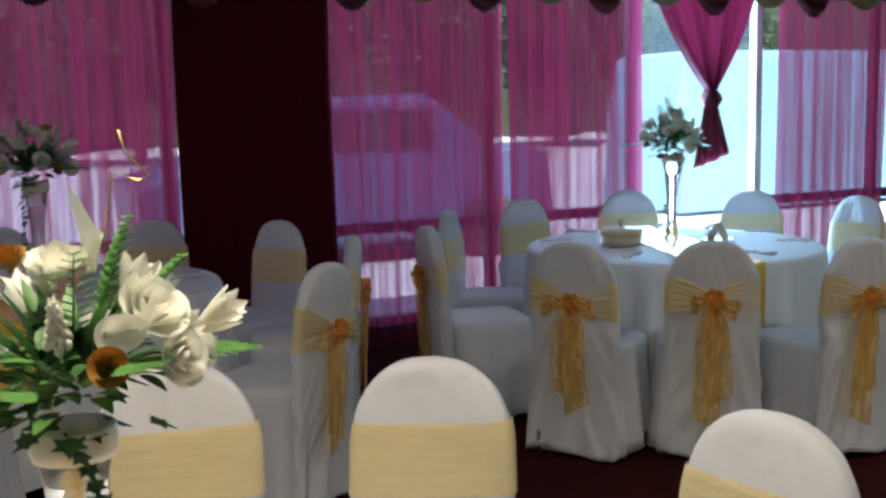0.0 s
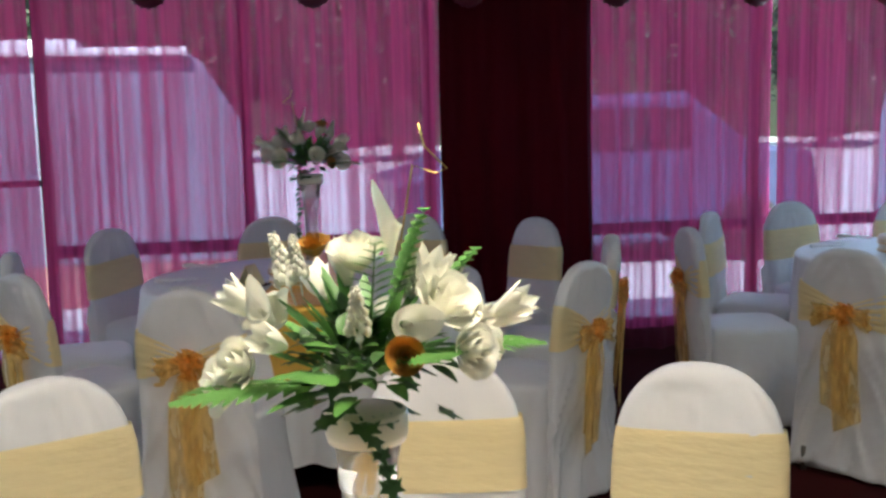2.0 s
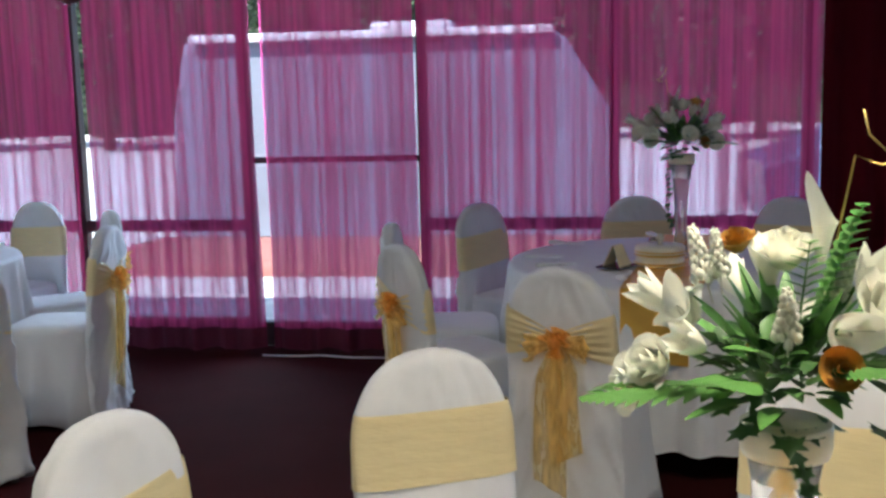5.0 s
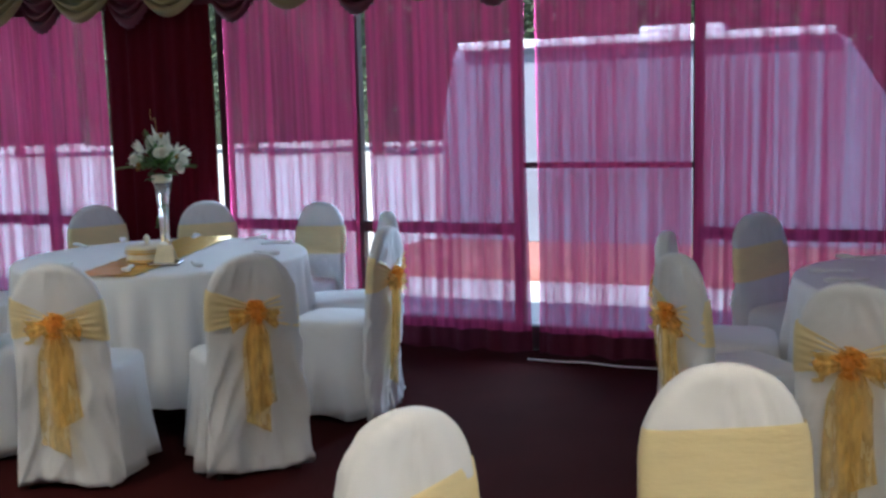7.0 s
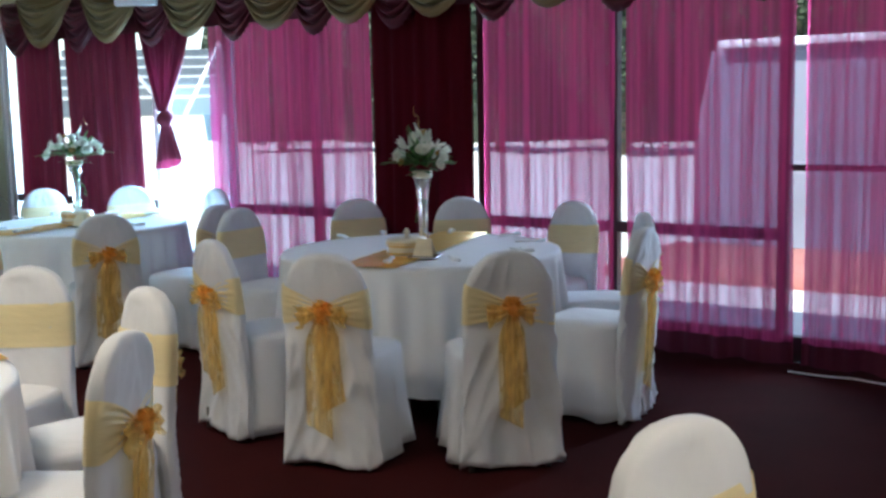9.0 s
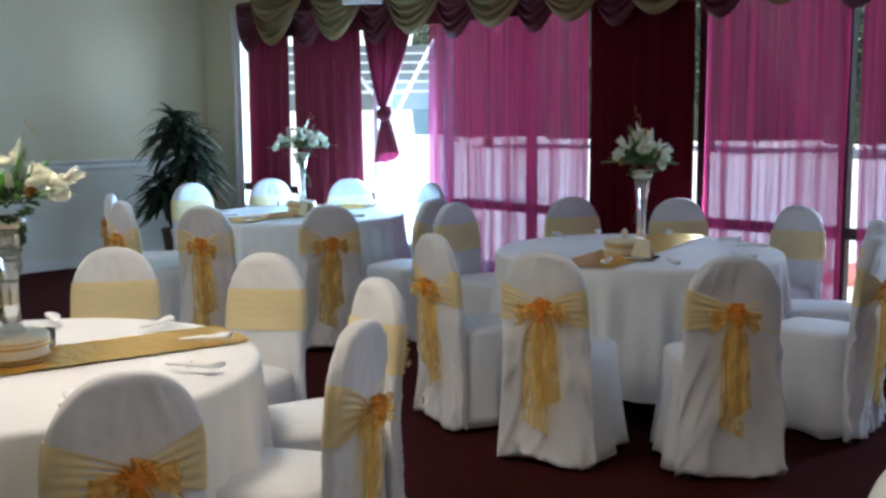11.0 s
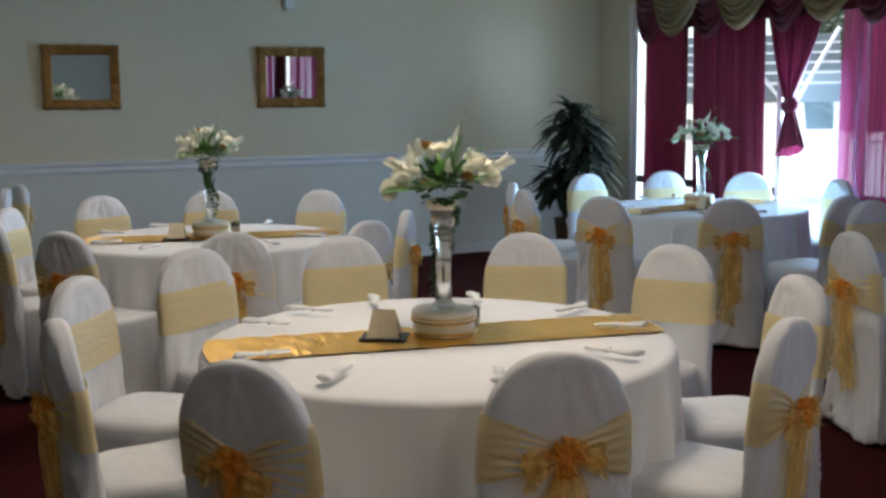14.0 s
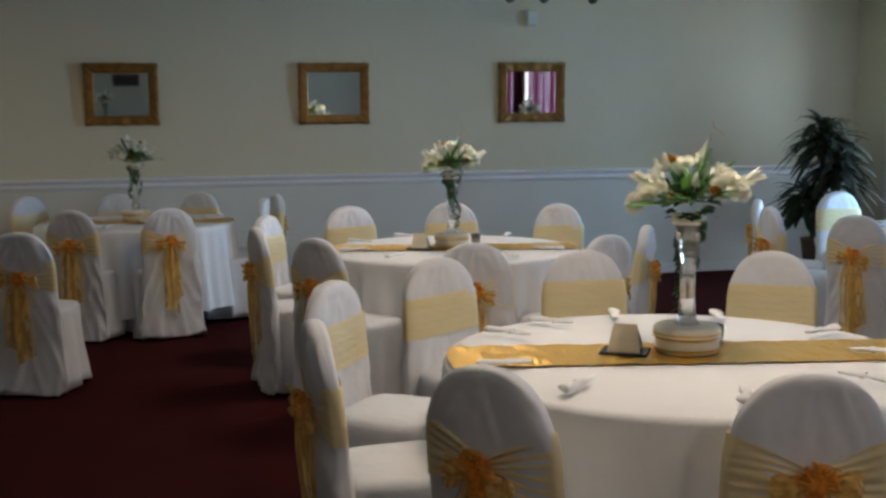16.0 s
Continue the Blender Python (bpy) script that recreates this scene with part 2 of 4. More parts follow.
# ---- structure ----
XW, XE, YS, YN, ZC = -10.0, 9.0, -6.0, 6.20, 2.80
link_floor = link("floor", boxes(XW, XE, YS, YN, -0.1, 0.0), CARPET, smooth=False)
tagged(link_floor, "dark burgundy carpet covering the hall floor", "floor", kind="structure")
tagged(link("ceiling", boxes(XW - 0.15, XE + 0.15, YS - 0.15, YN + 0.15, ZC, ZC + 0.12), CEILING, smooth=False), "off-white plain painted ceiling", "ceiling", kind="structure")
west = tagged(link("wall_west", boxes(XW - 0.15, XW, YS - 0.15, YN + 0.15, -0.1, ZC), WALL, smooth=False), "cream painted wall with chair rail", "wall", kind="structure")
part("lower_panel", boxes(XW, XW + 0.006, YS, YN, 0.09, 0.95), WAINSCOT, west, "pale painted wall below the chair rail", False)
tagged(link("wall_east", boxes(XE, XE + 0.15, YS - 0.15, YN + 0.15, -0.1, ZC), WALL, smooth=False), "cream painted plain wall", "wall", kind="structure")
tagged(link("wall_south", boxes(XW, XE, YS - 0.15, YS, -0.1, ZC), WALL, smooth=False), "cream painted plain wall", "wall", kind="structure")
bm = bmesh.new()
rings(bm, [[(XW + 0.006 + dx, y, 0.945 + dz) for dx, dz in ((0, 0), (0.018, 0.006), (0.022, 0.03), (0.014, 0.045), (0.016, 0.06), (0.034, 0.072), (0.034, 0.092), (0, 0.1))] for y in (YS, YN)], True, True)
tagged(link("trim_chair_rail", bm, WHITE_PAINT, smooth=False), "white moulded chair rail along the wall", "chair rail", kind="structure")
bm = boxes(XW + 0.006, XW + 0.022, YS, YN, 0.0, 0.085)
box(bm, XW + 0.006, XW + 0.014, YS, YN, 0.085, 0.1)
tagged(link("baseboard", bm, WHITE_PAINT, smooth=False), "white painted baseboard along the wall", "baseboard", kind="structure")

# window wall: a header over a run of full-height glazing between bronze mullions
bm = boxes(XW, XE, YN, YN + 0.15, 2.5, ZC)
box(bm, XW, -9.45, YN, YN + 0.15, -0.1, 2.5)
box(bm, 7.9, XE, YN, YN + 0.15, -0.1, 2.5)
tagged(link("wall_north", bm, WALL, smooth=False), "cream painted wall over and beside the glazing", "wall", kind="structure")
tagged(link("trim_window_jamb", boxes(-9.448, -9.40, YN - 0.03, YN + 0.1, 0.0, 2.5, bevel=0.004), WHITE_PAINT, smooth=False), "white painted window jamb", "trim", kind="structure")
MULLIONS = [-9.37, -8.33, -7.27, -6.40, -5.49, -4.70, -3.98, -3.0, -1.93, -0.86, 0.24, 1.30, 2.27, 3.36, 4.47, 5.56, 6.70, 7.87]
DOORS = (-7.27, -1.93, 4.47)
for k, (a, b) in enumerate(zip(MULLIONS, MULLIONS[1:])):
    w = thing("window_%d" % (k + 1), "full-height glazed bay with dark bronze frame", "window", kind="structure")
    door = a in DOORS
    y0, y1 = YN, YN + 0.07
    part("mullion", boxes(a - 0.03, a + 0.03, y0, y1, 0.0, 2.5, bevel=0.004), WHITE_PAINT if a in (-9.37, -7.27, -6.40, 4.47, 5.56) else FRAME, w, smooth=False)
    if k == len(MULLIONS) - 2:
        part("mullion", boxes(b - 0.03, b + 0.03, y0, y1, 0.0, 2.5, bevel=0.004), FRAME, w, smooth=False)
    part("bottom_rail", boxes(a + 0.03, b - 0.03, y0, y1, 0.0, 0.17 if not door else 0.15, bevel=0.004), FRAME, w, smooth=False)
    part("top_rail", boxes(a + 0.03, b - 0.03, y0, y1, 2.44, 2.5, bevel=0.004), FRAME, w, smooth=False)
    z = 1.13 if door else 0.74
    if a not in (-7.27, 4.47):
        part("cross_bar", boxes(a + 0.03, b - 0.03, y0 + 0.01, y1 - 0.01, z - (0.018 if door else 0.035), z + (0.018 if door else 0.035), bevel=0.003), FRAME, w, smooth=False)
    for z0, z1 in (((0.17, z - 0.036), (z + 0.036, 2.44)) if a not in (-7.27, 4.47) else ((0.17, 2.44),)):
        g = part("pane", boxes(a + 0.03, b - 0.03, y0 + 0.03, y0 + 0.036, z0, z1), GLASS, w, smooth=False)
        g.visible_shadow = False


# ---- curtains ----
def wave(x, seed):
    return 0.5 * math.sin(38 * x + seed) + 0.3 * math.sin(67 * x + 2.1 * seed) + 0.35 * math.sin(17 * x + 0.7 * seed)


def curtain(name, x0, x1, z0, z1, y, amp, mat, label, seed, flare=0.0, skew=0.0):
    bm = bmesh.new()
    nx, nz = max(12, int((x1 - x0) / 0.011)), 14
    mid = (x0 + x1) / 2
    rows = []
    for j in range(nz + 1):
        v = j / nz
        z = z1 + (z0 - z1) * v
        row = []
        for i in range(nx + 1):
            u = i / nx
            x = x0 + (x1 - x0) * u
            px = mid + (x - mid) * (1 + flare * v) + skew * v + 0.012 * math.sin(5 * v + seed) * v
            zz = z + (0.008 * math.sin(24 * x + seed) if j == nz else 0)
            row.append((px, y + amp * (0.65 + 0.5 * v) * wave(x + 0.01 * math.sin(3 * v + seed), seed), zz))
        rows.append(row)
    rings(bm, rows, wrap=False)
    ob = tagged(link(name, bm, mat), label, "curtain", "window curtains")
    # the doubled hem, sewn up at the foot
    low, above = rows[-1], rows[-2]
    hem = [[(x, y - 0.005, z + 0.001) for x, y, z in low], [(x + (p[0] - x) * 0.75, y + (p[1] - y) * 0.75 - 0.005, z + (p[2] - z) * 0.75) for (x, y, z), p in zip(low, above)]]
    part("hem", rings(bmesh.new(), hem, wrap=False), SHADED_HEM if mat is SHEER else mat, ob)
    return ob


YC = 6.06
SHEER_LABEL = "sheer magenta curtain hanging to the floor"
for k, (a, b, sk) in enumerate(((-8.98, -8.32, 0.0), (-8.27, -7.31, 0.05), (-6.42, -5.50, -0.03), (-5.52, -4.80, 0.0), (-3.865, -2.92, 0.0), (-2.85, -1.835, 0.01), (-1.765, -0.88, 0.0),
                                (-0.86, 0.23, 0.0), (0.22, 1.34, 0.0), (2.245, 3.385, 0.0), (3.43, 4.44, 0.0), (5.62, 6.66, 0.0), (6.70, 7.85, 0.0))):
    # first two panels take the darker cloth in place of shade outside their bays
    curtain("sheer_curtain", a, b, 0.015, 2.42, YC, 0.025, SHEER if k > 1 else TIED, SHEER_LABEL if k > 1 else "magenta curtain hanging to the floor, coloured darker for the shade outside", 1.7 * k + 0.6, 0.0, sk)
for k, (a, b) in enumerate(((-4.76, -3.925), (1.33, 2.195))):
    curtain("dark_curtain", a, b, 0.015, 2.42, YC - 0.07, 0.030, DARK_DRAPE, "heavy dark maroon opaque curtain hanging to the floor", 3.3 * k + 0.2, 0.02)


def tied_curtain(xt0, xt1, xk, zk, z0, seed):
    """A sheer panel gathered into a knot that hangs free of the floor."""
    th = thing("tied_curtain", "sheer wine-red curtain tied in a hanging knot", "curtain", "window curtains")
    n, rows = 60, []
    for j in range(20):
        v = j / 19
        z = 2.42 + (zk + 0.06 - 2.42) * v
        k = 1 - v ** 1.6
        c = (xt0 + xt1) / 2 * (1 - v) + xk * v
        hw = max(0.035, (xt1 - xt0) / 2 * (k * 0.92 + 0.08))
        rows.append([(c + hw * (2 * i / n - 1), YC + (0.02 + 0.035 * v) * math.sin(i * 0.9 + seed) * (0.6 + 0.4 * math.sin(i * 0.31)), z) for i in range(n + 1)])
    part("gathered_panel", rings(bmesh.new(), rows, wrap=False), TIED, th)
    loops = []
    for j in range(9):
        v = j / 8
        r = 0.03 + 0.05 * math.sin(math.pi * v)
        loops.append([(xk + r * math.cos(a) * (1 + 0.15 * math.sin(3 * a + 4 * v)), YC + 0.8 * r * math.sin(a), zk + 0.075 - 0.15 * v) for a in [2 * math.pi * i / 20 for i in range(20)]])
    part("knot", rings(bmesh.new(), loops, True, True), TIED, th, "twisted knot")
    loops = []
    for j in range(8):
        v = j / 7
        hw = 0.05 + 0.10 * v
        z = zk - 0.05 + (z0 - zk + 0.05) * v
        loops.append([(xk + 0.01 * v + hw * math.cos(a) + 0.012 * math.sin(7 * a), YC + (0.03 + 0.02 * v) * math.sin(a) + 0.012 * math.cos(9 * a), z + 0.05 * v * math.cos(a + 0.6)) for a in [2 * math.pi * i / 36 for i in range(36)]])
    part("tail", rings(bmesh.new(), loops), TIED, th)


tied_curtain(-7.30, -6.58, -6.985, 1.47, 1.10, 0.4)
tied_curtain(4.50, 5.42, 5.02, 1.50, 1.07, 1.9)


# pelmet of swags
def swag(x, half, z_top, drop, mat, label, fringe, depth):
    th = thing("swag", label, "swag", "pelmet swags", at=(x, 5.97 - depth, z_top))
    n, m, rows = 28, 52, []
    for j in range(m + 1):
        v = j / m
        row = []
        for i in range(n + 1):
            u = 2 * i / n - 1
            sagz = -drop * v * (1 - abs(u) ** 1.9) + 0.014 * math.sin(v * 2 * math.pi * 6.5 + 1) * (1 - u * u)
            hw = half * (1 - 0.06 * v)
            pleat = 0.050 * math.sin(v * 2 * math.pi * 6.5) * (1 - 0.6 * abs(u))
            row.append((u * hw, -0.10 * math.sin(math.pi * min(1, v * 0.75)) * (1 - u * u) - pleat * 0.8, sagz + 0.01 * math.sin(v * 30)))
        rows.append(row)
    part("drape", rings(bmesh.new(), rows, wrap=False), mat, th)
    if fringe:
        bm = bmesh.new()
        for i in range(17):
            u = (2 * (i + 0.5) / 17 - 1)
            zz = -drop * (1 - abs(u) ** 1.9) - 0.018
            bmesh.ops.create_icosphere(bm, subdivisions=1, radius=0.011, matrix=Matrix.Translation((u * half * 0.94, -0.072 * (1 - u * u), zz)))
        tagged(part("bead_fringe", bm, BURGUNDY, th, "row of small round beads"), kind="stuff")


GOLD_AT = [-8.30, -7.40, -6.43, -5.55, -4.82, -4.12] + [-3.25 + 0.86 * k for k in range(13)]
for k, x in enumerate(GOLD_AT):
    swag(x, 0.42, 2.54, 0.42, OLIVE_GOLD, "olive gold satin swag with deep pleats", False, 0.05)
for k, (a, b) in enumerate(zip([-9.15] + GOLD_AT, GOLD_AT)):
    swag((a + b) / 2, 0.31, 2.51, 0.44, BURGUNDY, "burgundy satin swag with bead fringe", True, 0.0)
pelmet = tagged(link("pelmet_board", boxes(-9.05, 7.86, 5.985, 6.14, 2.46, 2.54, bevel=0.005), BURGUNDY, smooth=False), "burgundy covered pelmet board over the curtains", "pelmet", kind="structure")
tagged(link("trim_valance_backing", boxes(-9.02, 7.86, 5.99, 5.995, 2.18, 2.46), BURGUNDY, smooth=False), "burgundy cloth behind the swags", "valance", kind="structure")


# ---- chairs ----
def half_width(z):
    if z > 0.70:
        k = min(1.0, (z - 0.70) / 0.23)
        return 0.190 * max(0.0, 1 - k ** 2.3) ** (1 / 2.3)
    if z > 0.45:
        return 0.190 + 0.006 * (0.70 - z) / 0.25
    return 0.196 + 0.026 * ((0.45 - z) / 0.42) ** 1.2


def back_x(z):
    return 0.055 - 0.085 * (z / 0.93) - (0.05 * ((0.45 - z) / 0.45) ** 1.5 if z < 0.45 else 0)


def covered_chair(variant):
    rng = random.Random(variant)
    th = thing("banquet_chair", "banquet chair in white cloth cover with gold organza sash bow", "chair", "chairs round the tables")
    zs = [0.025, 0.045, 0.07] + [0.10 + 0.03 * k for k in range(24)] + [0.81, 0.828, 0.845, 0.860, 0.875, 0.887, 0.897, 0.906, 0.914, 0.921, 0.926, 0.929, 0.9305]
    ph = rng.uniform(0, 6)
    loops = []
    for z in zs:
        w = max(half_width(z), 0.006)
        t = 0.034 * min(1, w / 0.10) ** 0.6
        lo = max(0, (0.6 - z) / 0.6)
        free = 1.0 if z < 0.58 else 0.15 if z < 0.78 else 0.45 if z < 0.88 else 0.15
        loop = []
        for i, (px, py) in enumerate(rounded(t, w, 96, 3.2)):
            f = 0.017 * lo * math.sin(i * 0.475 + ph + 2 * z) + 0.005 * math.sin(i * 0.25 + 9 * z + ph) * (0.4 + lo)
            k = 1 + f / max(t, w * 0.4)
            drape = 0.022 * noise.noise((py * 8 + 3 * variant, z * 2.2, px * 14)) * free
            # pulled creases that run down from the sash towards the middle of the seat
            slant = py * 13 + math.copysign(1, py) * (z - 0.45) * 5
            crease = max(0.0, 1 - 3.2 * abs(noise.noise((slant, z * 2.6 + 5 * variant, 2.0 + (px > 0))))) ** 2
            drape -= 0.020 * crease * free * (1 if px < 0 else 0.5)
            hem = 0.014 * math.sin(i * 0.21 + ph) if z < 0.05 else 0
            loop.append((drape + back_x(z) + px * k + 0.004 * math.sin(14 * py + 8 * z + ph), py * (1 + 0.3 * f / 0.2) + 0.5 * drape, z + max(hem, -0.008)))
        loops.append(loop)
    part("back_cover", rings(bmesh.new(), loops, True, True), WHITE_CLOTH, th)
    loops = []
    for z, s in ((0.03, 1.17), (0.08, 1.145), (0.16, 1.105), (0.25, 1.06), (0.34, 1.025), (0.42, 1.0), (0.455, 0.99), (0.472, 0.96), (0.482, 0.88), (0.487, 0.6), (0.488, 0.15)):
        lo = max(0, (0.42 - z) / 0.42)
        loops.append([(0.245 + px * s + 0.026 * lo * math.sin(i * 0.78 + ph) * (1 if px > -0.1 else 0.2), py * s * (1 + 0.09 * lo * math.sin(i * 0.9 + ph)), z + (0.01 * math.sin(i * 0.45 + ph) if z < 0.05 else 0))
                      for i, (px, py) in enumerate(rounded(0.205, 0.205, 64, 5.0))])
    part("seat_cover", rings(bmesh.new(), loops, True, True), WHITE_CLOTH, th)
    # the sash: a wide band round the back, drawn together at the knot
    loops = []
    tilt, zk, up = rng.uniform(-0.014, 0.014), rng.uniform(0.672, 0.70), rng.uniform(-0.005, 0.03)
    for j in range(25):
        v = j / 24
        z = 0.615 + up + 0.168 * v
        w = half_width(z) + 0.004
        row = []
        for px, py in rounded(0.039, w, 96, 3.2):
            near = 1 - min(1.0, abs(py) / 0.185) ** 0.8 if px < 0 else 0.0
            zz = z + (zk + (z - 0.70 - up) * 0.22 - z) * near ** 1.1 + tilt * py / 0.19
            pleat = math.sin(2 * math.pi * 5.5 * v + 2.5 * noise.noise((py * 7, 3 * v, variant)) + ph)
            row.append((back_x(zz) + px * (1 + (0.13 if px < 0 else 0.03) * pleat * (0.35 + near)), py, zz))
        loops.append(row)
    sash = part("sash", rings(bmesh.new(), loops), SASH, th, "cream gold satin band")
    xb = back_x(zk) - 0.046
    # floppy loops fanned out round the knot
    for a0, big in ((-4, 1), (184, 1), (30, 0), (150, 0), (95, 0), (250, 0)):
        a0 = radians(a0 + rng.uniform(-16, 16))
        size, wide = (rng.uniform(0.085, 0.125), rng.uniform(0.034, 0.046)) if big else (rng.uniform(0.036, 0.058), rng.uniform(0.016, 0.026))
        ca, sa = math.cos(a0), math.sin(a0)
        rows = []
        for j in range(17):
            v = j / 16
            d, h = size * math.sin(math.pi * v), 0.016 * math.sin(2 * math.pi * v)
            row = []
            for i in range(13):
                u = 2 * i / 12 - 1
                ww = wide * (0.15 + math.sin(math.pi * v)) * u
                c = 0.024 * noise.noise((4 * v + 3 * variant + a0, 2.8 * u, 3 * d / size + a0)) * math.sin(math.pi * v)
                row.append((xb - 0.022 - h - 0.8 * c - 0.007 * math.sin(7 * u + 3 * v) * math.sin(math.pi * v), d * ca - ww * sa + c, zk + d * sa + ww * ca - 1.6 * d * d + 0.6 * c))
            rows.append(row)
        part("bow_loop", rings(bmesh.new(), rows, wrap=False), ORGANZA if big else BOW, sash)
    loops = [[(xb - 0.026 + 0.022 * math.sin(a) * math.sin(math.pi * v), (0.022 + 0.004 * math.sin(6 * a + ph)) * math.sin(math.pi * v) ** 0.6 * math.cos(a), zk + 0.032 - 0.06 * v) for a in [2 * math.pi * i / 18 for i in range(18)]] for v in [0.05 + 0.9 * j / 8 for j in range(9)]]
    part("bow_knot", rings(bmesh.new(), loops, True, True), BOW, sash)
    # two wide sheer tails, one over the other
    for s in (-1, 1):
        rows = []
        low, off, wide = rng.uniform(0.17, 0.30), s * rng.uniform(0.008, 0.030), rng.uniform(0.046, 0.066)
        for j in range(22):
            v = j / 21
            z = zk - 0.01 + (low - zk) * v
            hw = 0.012 + (wide - 0.012) * min(1, v * 4.5) ** 0.8
            fold = 0.009 * (1 - 0.5 * v)
            rows.append([(back_x(z) - 0.056 - 0.010 * math.sin(math.pi * v) - fold * math.sin(u * 6.5 + 1.5 * v + ph + s) - (0.016 if s > 0 else 0), off * (0.3 + v) + hw * u + 0.006 * math.sin(4 * v + ph), z + 0.030 * u * v * s) for u in [-1 + 2 * i / 18 for i in range(19)]])
        part("tail", rings(bmesh.new(), rows, wrap=False), ORGANZA, sash)
    for x, y in ((0.005, -0.165), (0.005, 0.165), (0.42, -0.17), (0.42, 0.17)):
        part("leg", tube([(x, y, 0), (x, y, 0.012), (x, y, 0.10)], 0.013, 8), METAL, th, "metal foot")
    return th


CHAIR_KINDS = [covered_chair(k) for k in range(4)]
TABLES = {"A": (3.55, 4.48), "B": (0.50, 4.78), "C": (-3.41, 4.69), "D": (-6.41, 4.72), "E": (-3.27, 1.25), "F": (0.33, 1.11), "G": (-6.33, 1.18), "H": (-8.75, -0.80), "J": (1.80, -2.25)}
CHAIRS = {
    "A": ((4.09, 5.70), (4.68, 5.21), (4.90, 4.55), (2.22, 4.60), (2.61, 5.22), (3.27, 5.59), (2.49, 3.72), (2.99, 3.44), (3.54, 3.18), (4.45, 3.68)),
    "B": ((-0.47, 5.57), (0.35, 5.86), (1.13, 5.74), (1.69, 5.28), (1.43, 3.70), (1.80, 4.45), (0.01, 3.53), (-0.62, 4.06), (-0.78, 4.73)),
    "C": ((-4.51, 5.50), (-3.92, 5.86), (-3.09, 5.86), (-2.41, 5.37), (-2.12, 4.72), (-2.93, 3.34), (-2.27, 3.73), (-3.70, 3.45), (-4.81, 4.71)),
    "D": ((-7.70, 5.36), (-7.16, 5.80), (-6.19, 5.84), (-5.83, 3.53), (-5.29, 4.09), (-7.20, 3.62), (-6.56, 3.37), (-7.73, 4.60), (-5.09, 4.81)),
    "E": ((-4.02, 0.22), (-4.57, 0.73), (-4.65, 1.41), (-4.37, 2.18), (-3.72, 2.52), (-3.24, 0.09), (-2.54, 0.43), (-2.29, 1.12), (-2.88, 2.40), (-2.34, 1.86)),
    "F": ((-0.245, 2.400), (0.64, 2.38), (1.18, 2.15), (-0.78, 1.87), (1.555, 1.440)),
    "G": ((-7.57, 0.72), (-7.66, 1.47), (-7.28, 2.16), (-5.62, 2.12), (-5.49, 0.30), (-5.07, 1.01), (-5.21, 1.74), (-6.97, 0.12), (-6.18, 0.03)),
    "H": ((-9.50, -1.72), (-9.56, -1.01), (-9.60, -0.33), (-7.84, -1.17), (-7.78, -0.51), (-6.30, -1.25), (-8.30, -1.95), (-8.60, 0.18), (-9.05, 0.30)),
    "J": (),
}
# chairs that stand askew
TWIST = {(-0.78, 1.87): 13}
k = 0
for name, spots in CHAIRS.items():
    cx, cy = TABLES[name]
    for x, y in spots:
        turn = math.degrees(math.atan2(cy - y, cx - x)) + random.uniform(-6, 6) + TWIST.get((x, y), 0)
        src = CHAIR_KINDS[k % 4]
        m = pose(x, y, 0, 0, 0, turn) @ pose(0.03, 0, 0)
        if k < 4:
            src.matrix_world = m
        else:
            copy_thing(src, m)
        k += 1


# ---- tables ----
RT, HT = 0.745, 0.755


